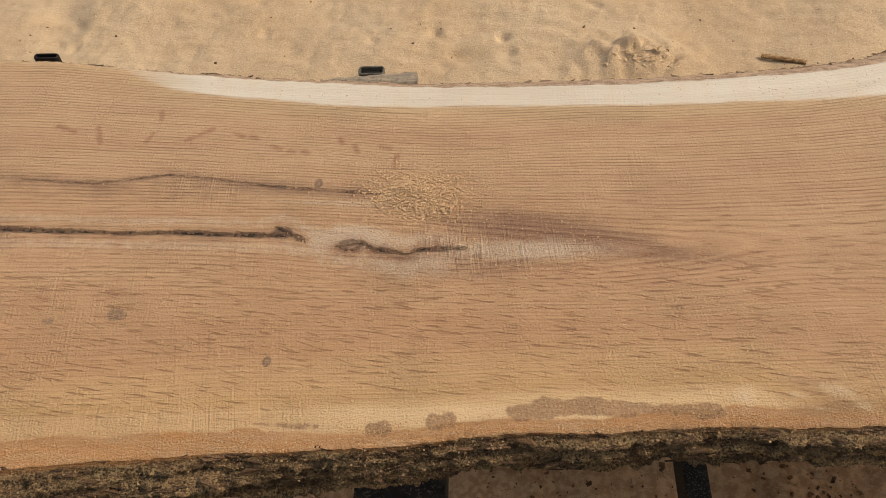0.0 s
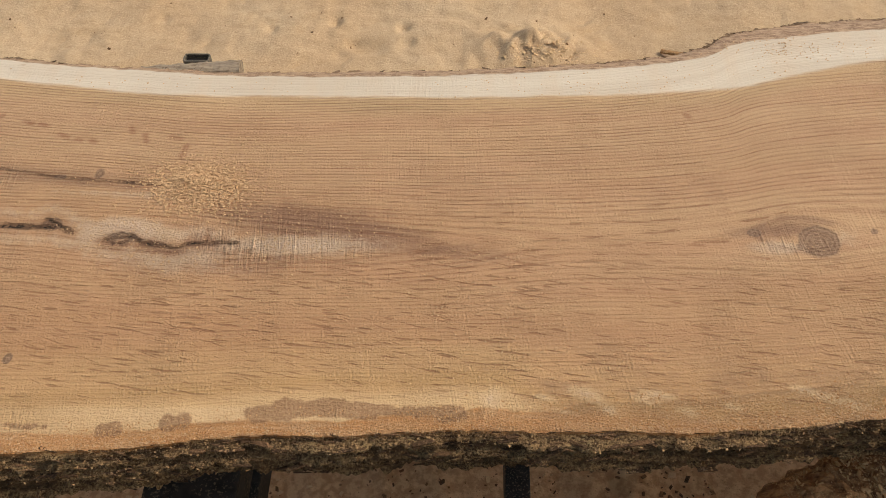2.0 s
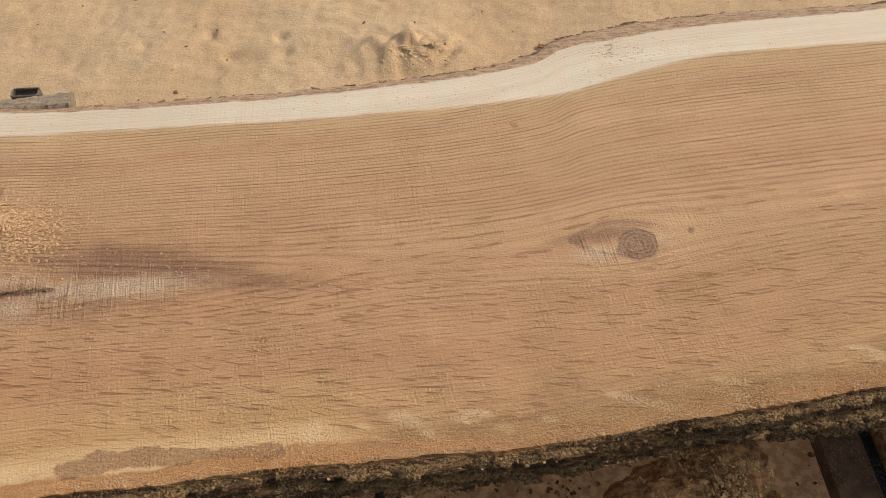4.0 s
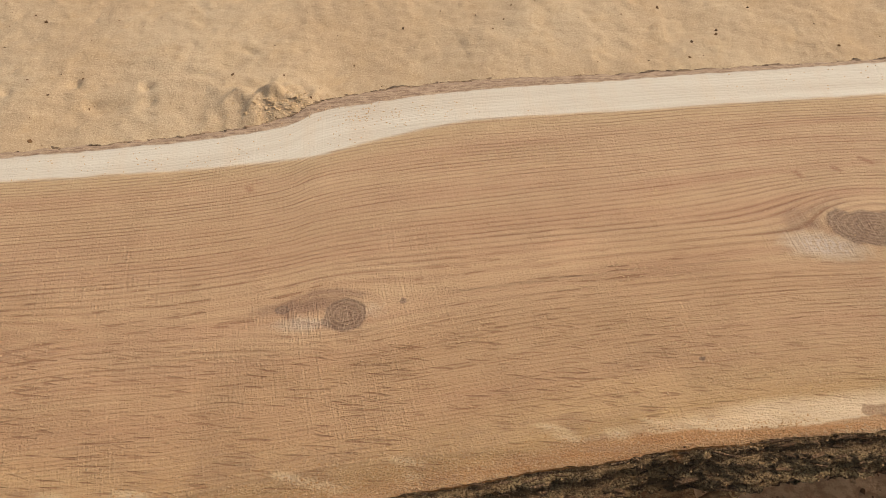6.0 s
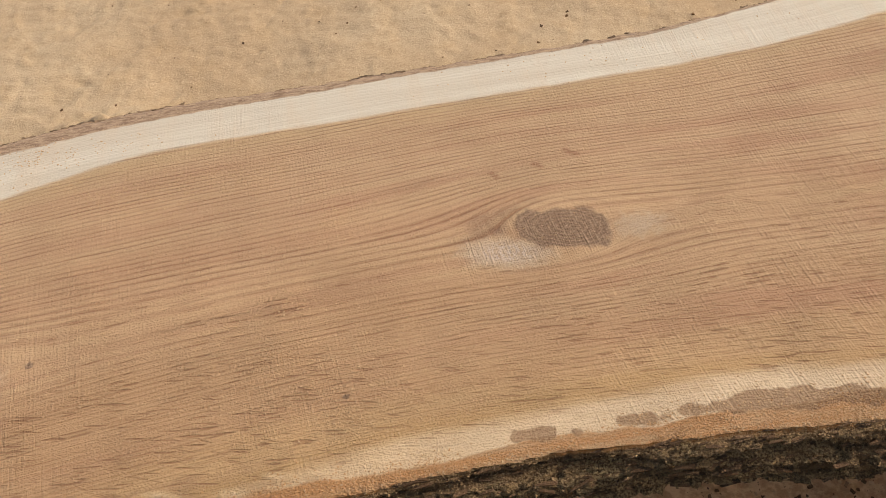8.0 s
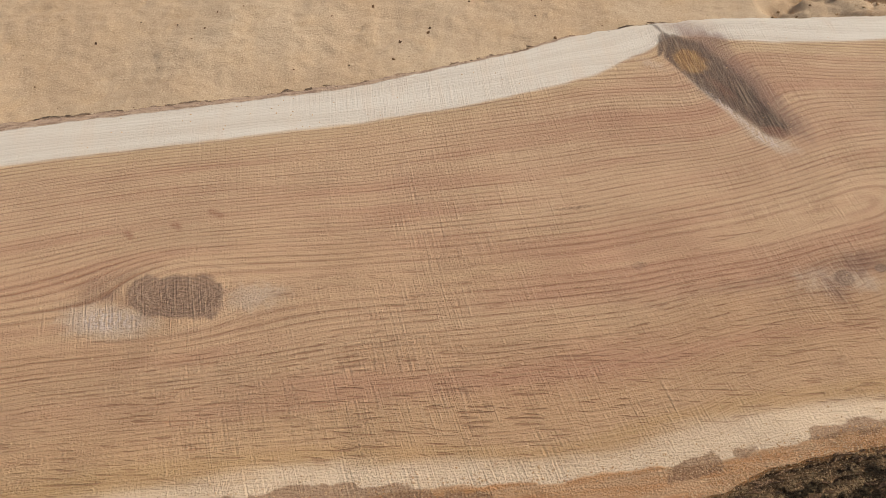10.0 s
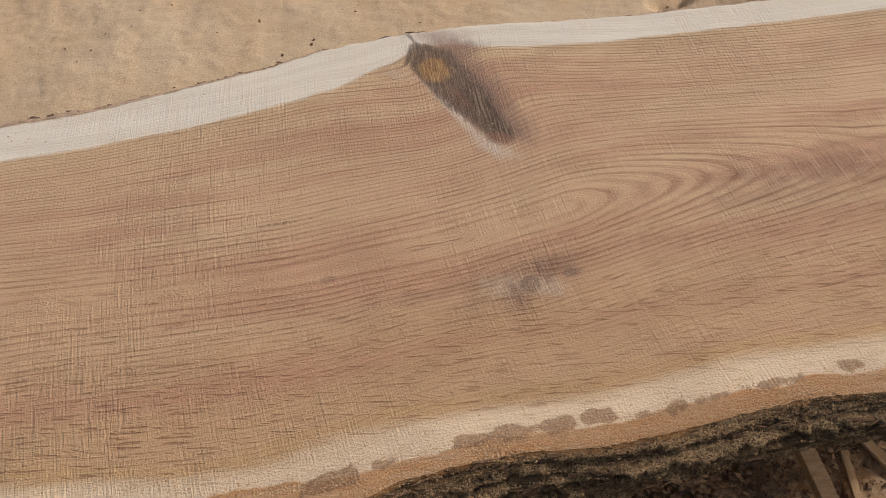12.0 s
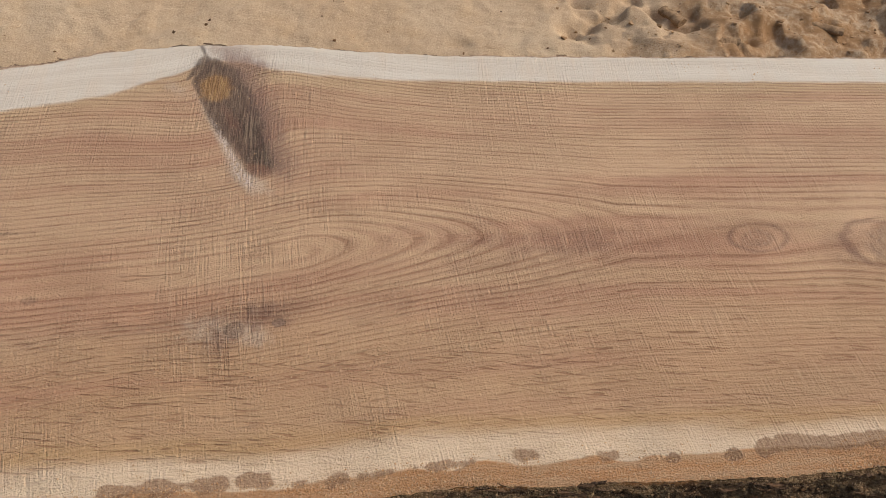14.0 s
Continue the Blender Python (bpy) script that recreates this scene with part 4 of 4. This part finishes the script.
def ground_height(x, y):
    rx, ry = 0.83 * x + 0.56 * y, -0.56 * x + 0.83 * y
    far = smooth(0.6, 0.95, y)
    h = 0.020 * fbm(rx * 2.4, ry * 2.4, 2, 101) + 0.010 * fbm(rx * 8, ry * 8, 3, 105) + 0.0046 * fbm(rx * 44, ry * 44, 3, 110)
    h = h + smooth(0.5, 0.3, y) * 0.022 * np.abs(fbm(x * 11, y * 11, 3, 170))
    for cx, cy, a, d, turn in DENTS:
        h = h - d * blob(x, y, cx, cy, a, a * 0.6, turn)
    h = h + 0.05 * blob(x, y, 0.86, 1.18, 0.12, 0.065) * (0.7 + 0.75 * fbm(x * 30, y * 30, 4, 130))
    rough = smooth(2.9, 3.3, x + 0.3 * fbm(rx * 4, ry * 4, 2, 143)) * smooth(5.2, 4.0, x) * far * smooth(2.6, 1.8, y)
    h = h + rough * (0.045 * fbm(x * 9, y * 9, 4, 140) - 0.02 * smooth(0.15, 0.3, vnoise(x * 13, y * 13, 141)))
    for cx, cy, a, b, d in ((3.11, 1.40, 0.045, 0.03, 0.05), (3.20, 1.455, 0.03, 0.014, 0.035), (3.36, 1.47, 0.03, 0.05, 0.05), (3.45, 1.415, 0.05, 0.015, 0.03), (3.165, 1.42, 0.018, 0.022, 0.03), (3.43, 1.40, 0.05, 0.010, 0.028), (3.60, 1.335, 0.025, 0.02, 0.03), (0.34, 1.283, 0.014, 0.018, 0.017), (0.397, 1.195, 0.018, 0.014, 0.012), (0.173, 1.251, 0.012, 0.012, 0.010), (0.539, 1.196, 0.02, 0.02, 0.012), (0.663, 1.30, 0.03, 0.015, 0.010),
                            (-0.72, 1.277, 0.012, 0.012, 0.012), (-0.664, 1.251, 0.012, 0.012, 0.010),
                            (0.525, 1.255, 0.014, 0.016, 0.016), (0.44, 1.18, 0.05, 0.03, 0.014), (-0.75, 1.42, 0.06, 0.05, 0.02)):
        h = h - d * blob(x, y, cx, cy, a, b)
    return h


def spread(lo, hi, step, reach, grow=1.32):
    """Even steps from lo to hi, then ever wider ones out to reach."""
    mid = list(np.arange(lo, hi, step))
    up, d, p = [], step, mid[-1]
    while p < reach:
        d *= grow
        p += d
        up.append(p)
    down, d, p = [], step, mid[0]
    while p > -reach:
        d *= grow
        p -= d
        down.append(p)
    return np.array(down[::-1] + mid + up)


def build_ground():
    xs, ys = spread(-1.5, 4.6, 0.0085, 900), spread(-0.35, 1.95, 0.0085, 900)
    X, Y = np.meshgrid(xs, ys, indexing="ij")
    calm = smooth(-2.0, -1.4, X) * smooth(5.0, 4.4, X) * smooth(-0.8, -0.3, Y) * smooth(2.4, 1.9, Y)
    Z = ground_height(X, Y) * calm
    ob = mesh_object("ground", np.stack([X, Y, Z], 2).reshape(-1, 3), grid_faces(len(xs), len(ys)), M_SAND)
    tagged(ob, "pale golden sand, dimpled and strewn with crumbs", "ground", kind="structure")
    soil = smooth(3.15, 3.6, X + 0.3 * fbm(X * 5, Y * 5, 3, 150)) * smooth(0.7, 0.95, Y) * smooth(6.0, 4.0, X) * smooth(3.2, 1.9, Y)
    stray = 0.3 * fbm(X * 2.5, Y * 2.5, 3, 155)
    # under the plank: sand reddened for bounce light, brown litter tone further right
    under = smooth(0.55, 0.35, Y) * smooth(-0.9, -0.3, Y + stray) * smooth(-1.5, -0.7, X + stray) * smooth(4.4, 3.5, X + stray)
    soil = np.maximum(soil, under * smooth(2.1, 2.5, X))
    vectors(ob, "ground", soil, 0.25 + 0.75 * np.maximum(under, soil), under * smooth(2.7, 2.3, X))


build_ground()


# ---- sawdust and chips on the slab ----
def slab_chips():
    rng = np.random.default_rng(5)
    pts, sizes = [], []

    def cluster(n, cx, cy, sx, sy, lo, hi, heap=0.0):
        x, y = rng.normal(cx, sx, n), rng.normal(cy, sy, n)
        q = np.exp(-((x - cx) / sx) ** 2 * 0.7 - ((y - cy) / sy) ** 2 * 0.7)
        z = TOP + 0.0006 + heap * q * rng.uniform(0, 1, n)
        pts.append(np.stack([x, y, z], 1)), sizes.append(rng.uniform(lo, hi, n))

    cluster(3000, 0.408, 0.058, 0.025, 0.017, 0.0012, 0.0027, 0.007)
    cluster(900, 0.395, 0.061, 0.014, 0.010, 0.0013, 0.0030, 0.009)
    cluster(700, 0.44, 0.075, 0.07, 0.035, 0.0007, 0.0017)
    for cx, cy, sx, sy, n in ((1.308, 0.209, 0.035, 0.016, 260), (1.20, 0.215, 0.06, 0.015, 260), (1.369, 0.027, 0.028, 0.014, 240), (1.423, 0.122, 0.03, 0.02, 160), (1.431, -0.10, 0.03, 0.025, 220),
                              (1.505, -0.104, 0.02, 0.015, 150), (1.38, -0.04, 0.03, 0.03, 160), (0.36, -0.04, 0.06, 0.02, 350), (0.53, -0.02, 0.05, 0.02, 200), (1.0, -0.200, 0.10, 0.010, 400),
                              (1.22, -0.182, 0.09, 0.010, 350), (0.88, 0.19, 0.05, 0.02, 120), (0.28, 0.012, 0.04, 0.012, 120), (2.0, 0.06, 0.09, 0.03, 420), (1.85, 0.26, 0.1, 0.02, 160),
                              (1.75, -0.165, 0.1, 0.012, 350), (2.2, -0.185, 0.1, 0.008, 350), (2.5, -0.178, 0.2, 0.007, 700), (1.10, 0.29, 0.05, 0.012, 160), (0.3, -0.24, 0.14, 0.006, 500)):
        cluster(n, cx, cy, sx, sy, 0.0006, 0.0017)
    n = 6500
    x = rng.uniform(-0.35, 3.4, n)
    yn, yf = line(x, NEAR), line(x, FAR)
    y = yn + (yf - yn) * rng.uniform(0.01, 0.97, n)
    keep = fbm(x * 7, y * 9, 3, 90) > -0.08
    x, y = x[keep], y[keep]
    pts.append(np.stack([x, y, np.full(len(x), TOP + 0.0005)], 1)), sizes.append(rng.uniform(0.0006, 0.0017, len(x)))
    # a crust of dust along the near lip
    n = 6000
    x = rng.uniform(-0.35, 3.4, n)
    y = near_edge(x) + np.abs(rng.normal(0, 0.007, n)) + 0.0006
    keep = fbm(x * 9, 0 * x, 3, 92) > -0.2
    x, y = x[keep], y[keep]
    pts.append(np.stack([x, y, np.full(len(x), TOP - 0.0003)], 1)), sizes.append(rng.uniform(0.0007, 0.0019, len(x)))
    p, s = np.concatenate(pts), np.concatenate(sizes)
    yn, yf = near_edge(p[:, 0]), far_edge(p[:, 0])
    ok = (p[:, 1] > yn + 0.0004) & (p[:, 1] < yf - 0.002)
    lumps("sawdust", p[ok], s[ok], M_CHIP, "loose pale sawdust and chips scattered on the sawn oak", "sawdust", 6)


slab_chips()


def lip_crust():
    """Coarse brown sawdust stuck to the near lip, and grains caught on the bark below it."""
    rng = np.random.default_rng(77)
    n = 26000
    x = rng.uniform(-0.4, 3.4, n)
    away = np.abs(rng.normal(0, 1, n)) * (0.003 + 0.45 * line(x, LIP))
    y = near_edge(x) + away + 0.0006
    keep = (fbm(x * 9, y * 20, 3, 92) > -0.12 - 0.3 * smooth(0.7, 0.85, x) * smooth(1.45, 1.25, x)) & (away < 0.07)
    x, y = x[keep], y[keep]
    lumps("sawdust_crust", np.stack([x, y, np.full(len(x), TOP + 0.0002)], 1), 0.0006 + 0.0011 * rng.uniform(0, 1, len(x)) ** 2, M_CRUST, "coarse brown sawdust stuck to the plank lip", "sawdust", 78, 0.8)


lip_crust()


def rim_scraps():
    """Torn bits of bark along the far rim, thickest where the outline steps out."""
    rng = np.random.default_rng(41)
    x = np.concatenate([rng.normal(c, w, n) for c, w, n in ((1.03, 0.025, 500), (1.18, 0.08, 900), (0.86, 0.10, 350), (0.45, 0.2, 350), (0.1, 0.1, 150), (1.45, 0.1, 300), (1.9, 0.12, 450), (2.09, 0.05, 420), (2.56, 0.04, 80), (2.85, 0.15, 120))])
    y = far_edge(x) + 0.001 - 0.012 * rng.uniform(0, 1, len(x)) ** 1.6
    z = TOP - 0.003 - 0.006 * rng.uniform(0, 1, len(x))
    lumps("rim_bark", np.stack([x, y, z], 1), 0.0025 + 0.011 * rng.uniform(0, 1, len(x)) ** 2.5, M_RIM, "torn bits of bark on the plank rim", "bark scraps", 42, 0.16, tilt=0.25, turn=0.28, wide=(0.1, 0.3))


rim_scraps()


# ---- the sawmill bed under the slab ----
def tube(x0, x1, y0, y1, z0, z1, wall, material, name, parent, label=""):
    """An upright rectangular tube, open at the top, with rounded corners."""
    def ring(inset, z):
        out, r = [], max(0.005 - inset, 0.0015)
        for cx, cy, a0 in ((x1 - inset - r, y1 - inset - r, 0), (x0 + inset + r, y1 - inset - r, 90), (x0 + inset + r, y0 + inset + r, 180), (x1 - inset - r, y0 + inset + r, 270)):
            for k in range(4):
                a = radians(a0 + 30 * k)
                out.append((cx + r * math.cos(a), cy + r * math.sin(a), z))
        return out
    bm = bmesh.new()
    loops = [[bm.verts.new(p) for p in ring(i, z)] for i, z in ((0, z0), (0, z1 - 0.001), (0.0008, z1), (wall - 0.0006, z1), (wall, z1 - 0.001), (wall, z1 - 0.16))]
    for a, b in zip(loops, loops[1:]):
        for k in range(16):
            bm.faces.new((a[k], a[(k + 1) % 16], b[(k + 1) % 16], b[k]))
    bm.faces.new(loops[-1])
    return part(name, bm, material, parent, label)


bed = empty("sawmill_bed", "black steel sawmill bed frame dusted with sawdust, standing on sand", "sawmill bed")
for x0, x1, y0 in ((0.390, 0.424, -0.62), (0.757, 0.791, -0.62), (1.86, 1.894, 0.13), (2.95, 2.984, 0.13)):
    part("crossbar", box_bm(x0, x1, y0, 0.40, 0.252, 0.312, 0.004), M_BLACK, bed, "narrow black steel crossbar")
for y in (0.16, 0.30):
    part("side_rail", box_bm(-0.9, 3.5, y, y + 0.05, 0.192, 0.250, 0.004), M_BLACK, bed, "long black steel rail")
for x in (-0.7, 0.6, 1.9, 3.2):
    part("leg", box_bm(x, x + 0.05, 0.165, 0.205, -0.05, 0.191, 0.003), M_BLACK, bed)
    part("leg", box_bm(x, x + 0.05, 0.305, 0.345, -0.05, 0.191, 0.003), M_BLACK, bed)
block = part("bunk_plate", box_bm(0.325, 0.437, -0.62, -0.06, 0.40, 0.459, 0.004), M_BLACK, bed, "wide black plate covered in wet sawdust")
part("bunk_post", box_bm(0.34, 0.42, -0.30, -0.24, 0.3125, 0.3995, 0.003), M_BLACK, bed)
stake = tube(0.300, 0.338, 0.362, 0.380, -0.04, 0.640, 0.0028, M_GREYMETAL, "side_stake", bed, "upright steel tube with an open top")
# a black block just below the rim, painting the shade inside the tube
part("tube_shade", box_bm(0.3035, 0.3345, 0.3655, 0.3765, 0.622, 0.634, 0), M_TUBE_SHADE, stake, "black block standing for the shade inside the tube")
# this tube wears the shade black all over, for its dark mouth
stake = tube(-0.183, -0.146, 0.384, 0.396, -0.04, 0.660, 0.0028, M_TUBE_SHADE, "side_stake", bed, "dark upright steel tube")

for x in (-0.55, 0.52, 1.62, 2.72, 3.35):
    b = tagged(part("bearer", box_bm(x, x + 0.09, 0.06, 0.20, 0.2505, TOP - 0.053, 0.004, 0.002, 3, x), M_DARKWOOD), "thick dark wooden bearer under the oak plank", "bearer", "bearers under the plank")


# a weathered stick wedged between the stake and the slab
def stick(name, ends, radius, material, label, category, seed, flat=0.7, rings=26, sides=14):
    a, b = Vector(ends[0]), Vector(ends[1])
    way = (b - a).normalized()
    side = way.cross(Vector((0, 0, 1))).normalized()
    up = side.cross(way)
    bm = bmesh.new()
    loops = []
    for i in range(rings + 1):
        t = i / rings
        c = a.lerp(b, t)
        loop = []
        for k in range(sides):
            an = 2 * math.pi * k / sides
            r = radius * (1 + 0.22 * noise.noise(Vector((t * 9 + seed, math.cos(an) * 1.4, math.sin(an) * 1.4))) + 0.10 * noise.noise(Vector((t * 40 + seed, math.cos(an) * 4, math.sin(an) * 4))))
            loop.append(bm.verts.new(c + side * math.cos(an) * r + up * math.sin(an) * r * flat))
        loops.append(loop)
    for p, q in zip(loops, loops[1:]):
        for k in range(sides):
            bm.faces.new((p[k], p[(k + 1) % sides], q[(k + 1) % sides], q[k]))
    bm.faces.new(loops[0][::-1]), bm.faces.new(loops[-1])
    return tagged(part(name, bm, material), label, category)


stick("stick", ((0.25, 0.334, 0.637), (0.388, 0.343, 0.641)), 0.0165, M_GREYWOOD, "short weathered grey stick beside the plank edge", "stick", 3)


# offcuts heaped beneath the near side
def offcut(name, end, way, length, radius, material, label, seed, flat=0.75):
    e = Vector(end)
    w = Vector(way).normalized()
    ob = stick(name, (e - w * length, e), radius, material, label, "offcut", seed, flat, 150, 36)
    for v in ob.data.vertices:
        v.co += (noise.noise_vector(v.co * 40 + Vector((seed, 0, 0))) * 0.007 + noise.noise_vector(v.co * 130) * 0.004 + noise.noise_vector(v.co * 330) * 0.0025) * min(1.0, radius / 0.035)
    # torn fibres and dust on the upper side of the end
    rng = np.random.default_rng(seed)
    count = int(26000 * radius)
    back, an = np.abs(rng.normal(0, 1.1 * radius, count)), rng.uniform(0.2, 2.94, count)
    across = w.cross(Vector((0, 0, 1))).normalized()
    up = across.cross(w)
    at = np.array(e)[None] - back[:, None] * np.array(w)[None] + radius * 1.02 * (np.cos(an)[:, None] * np.array(across)[None] + flat * np.sin(an)[:, None] * np.array(up)[None])
    lumps("frayed_end", at, 0.0015 + 0.006 * rng.uniform(0, 1, count) ** 2, M_FIBRE, "tan torn fibres and dust on the end", "", seed + 1, 0.3, "stuff", 0.8, 3.1, (0.15, 0.5), ob)
    return ob


offcut("log_offcut", (1.190, -0.160, 0.512), (0.88, 0.47, 0.10), 0.60, 0.046, M_OFFCUT, "brown fibrous log offcut with a frayed end", 4)
offcut("log_offcut", (1.235, -0.235, 0.47), (0.95, 0.25, 0.05), 0.5, 0.04, M_OFFCUT, "brown fibrous log offcut with a frayed end", 9)
tagged(part("dark_board", box_bm(1.309, 1.361, -0.62, -0.02, 0.43, 0.455, 0.002, 0.001, 3, 2), M_DARKWOOD), "dark damp sawn board lying under the plank", "board")
tagged(part("bark_slab", box_bm(1.379, 1.462, -0.62, -0.06, 0.431, 0.475, 0.006, 0.004, 6, 6), M_OFFCUT), "brown bark-covered offcut slab under the plank", "offcut")
# black strip added for the shade in the gap between the two boards
tagged(part("gap_shade", box_bm(1.3625, 1.378, -0.62, -0.04, 0.431, 0.448, 0.002), M_BLACK), "narrow black strip standing for the dark gap between two boards", "steel strip")
offcut("bark_strip", (1.445, -0.186, 0.640), (0.9, 0.35, 0.12), 0.13, 0.008, M_OFFCUT, "brown fuzzy strip of torn bark", 14, 0.6)
offcut("bark_tongue", (1.485, -0.176, 0.640), (1.0, 0.02, 0.0), 0.07, 0.010, M_BARKPIECE, "dark loose tongue of bark", 15, 0.5)
tagged(part("support_block", box_bm(1.20, 1.46, -0.62, -0.36, 0.3125, 0.43, 0.01, 0.006, 4, 8), M_DARKWOOD), "dark wooden block under the offcuts", "block")
tagged(part("support_block", box_bm(0.66, 1.0, -0.62, -0.38, 0.3125, 0.43, 0.01, 0.006, 4, 12), M_DARKWOOD), "dark wooden block under the offcuts", "block")
tagged(part("support_beam", box_bm(0.60, 1.92, -0.60, -0.45, 0.24, 0.3120, 0.006), M_DARKWOOD), "dark wooden beam lying low under the offcuts", "beam")

# scraps on the sand, towards the right end
rng = random.Random(21)
tagged(part("scrap_board", box_bm(2.855, 2.885, -0.25, 0.16, 0.055, 0.075, 0.002, 0.0015, 3, 1), M_BOARD), "narrow grey-brown scrap board on the sand", "scrap board", "scraps on the sand")
for cx, cy, l, w, turn in ((2.96, 0.03, 0.22, 0.014, 78), (2.80, 0.07, 0.12, 0.02, 20), (3.02, 0.0, 0.16, 0.02, 110), (2.70, 0.0, 0.10, 0.025, -30), (3.08, 0.06, 0.14, 0.02, 40), (2.62, 0.06, 0.09, 0.012, 60)):
    bm = box_bm(-l / 2, l / 2, -w / 2, w / 2, 0, 0.010, 0.002, 0.0015, 3, cx)
    ob = tagged(part("scrap_board", bm, M_BOARD), "narrow grey-brown scrap board on the sand", "scrap board", "scraps on the sand")
    ob.matrix_world = pose(cx, cy, float(ground_height(np.array([cx]), np.array([cy]))[0]) + 0.004, 0, 3, turn)
tagged(part("dark_block", box_bm(2.41, 2.465, -0.55, -0.06, 0.20, 0.36, 0.005, 0.003, 3, 4), M_DARKWOOD), "dark wooden block standing under the plank", "block")
tagged(part("block_foot", box_bm(2.39, 2.48, -0.5, -0.1, -0.05, 0.1998, 0.005), M_DARKWOOD), "dark wooden block on the sand", "block")
stick("splinter", ((2.400, -0.215, 0.367), (2.408, -0.165, 0.366)), 0.005, M_BOARD, "small pale yellow splinter on a block", "splinter", 2)


# ---- litter on the sand ----
def ground_litter():
    rng = np.random.default_rng(12)

    def settle(x, y, lift=0.001):
        return np.stack([x, y, ground_height(x, y) + lift], 1)
    x, y = rng.uniform(-1.4, 4.4, 420), rng.uniform(1.0, 1.75, 420)
    lumps("bark_crumbs", settle(x, y), 0.002 + 0.007 * rng.uniform(0, 1, 420) ** 3, M_LITTER, "dark crumbs of bark strewn on the sand", "crumbs", 31)
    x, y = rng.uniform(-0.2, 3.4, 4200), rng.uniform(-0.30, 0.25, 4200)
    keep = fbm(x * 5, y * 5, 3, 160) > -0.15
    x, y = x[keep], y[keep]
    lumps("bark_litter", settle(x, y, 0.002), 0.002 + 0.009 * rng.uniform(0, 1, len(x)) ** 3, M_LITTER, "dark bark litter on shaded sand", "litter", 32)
    x, y = rng.uniform(-0.2, 3.4, 900), rng.uniform(-0.30, 0.2, 900)
    lumps("pale_chips", settle(x, y), 0.002 + 0.009 * rng.uniform(0, 1, 900) ** 2, M_CHIP, "pale wood chips on shaded sand", "chips", 33)
    x, y = rng.normal(2.66, 0.17, 5200), rng.normal(0.04, 0.09, 5200)
    lumps("bark_heap", settle(x, y, 0.004) + np.stack([0 * x, 0 * x, 0.03 * rng.uniform(0, 1, 5200) * np.exp(-((x - 2.6) / 0.15) ** 2)], 1), 0.002 + 0.009 * rng.uniform(0, 1, 5200) ** 2, M_DEBRIS, "heap of brown bark litter on shaded sand", "litter", 36, 0.4)
    x, y = rng.normal(0.89, 0.05, 300), rng.normal(1.15, 0.022, 300)
    lumps("shavings", settle(x, y, 0.001), rng.uniform(0.002, 0.007, 300), M_SHAVE, "heap of pale curled shavings on sand", "shavings", 34, 0.35, tilt=0.6)
    x, y = rng.uniform(3.05, 4.4, 620), rng.uniform(1.15, 1.7, 620)
    lumps("soil_clods", settle(x, y, -0.001), 0.003 + 0.013 * rng.uniform(0, 1, 620) ** 3.5, M_CLOD, "brown clods and crumbs of soil", "clods", 35, 0.8)


ground_litter()

M_DARKCHUNK = plain_material("soiled_wood", (0.17, 0.10, 0.05), (0.33, 0.21, 0.11), 40, 0.9, (0.45, 0.31, 0.17), 300, dist=0.002)

# a dark splinter of wood half buried in the sand, and larger pieces of bark at the right end
for ends, r, mat, label in ((((1.19, 1.172, 0.0), (1.295, 1.138, 0.004)), 0.007, M_OFFCUT, "dark splinter of wood half buried in sand"),
                            (((3.50, 1.335, -0.008), (3.57, 1.32, 0.0)), 0.018, M_DARKCHUNK, "brown chunk of wood half buried in soil"),
                            (((3.39, 1.49, -0.012), (3.43, 1.42, -0.006)), 0.018, M_DARKCHUNK, "brown chunk of bark half buried in soil"),
                            (((3.80, 1.42, -0.008), (3.90, 1.37, -0.002)), 0.015, M_DARKCHUNK, "brown chunk of wood half buried in soil")):
    stick("wood_chunk", ends, r, mat, label, "wood chunk", r * 100, 0.7)
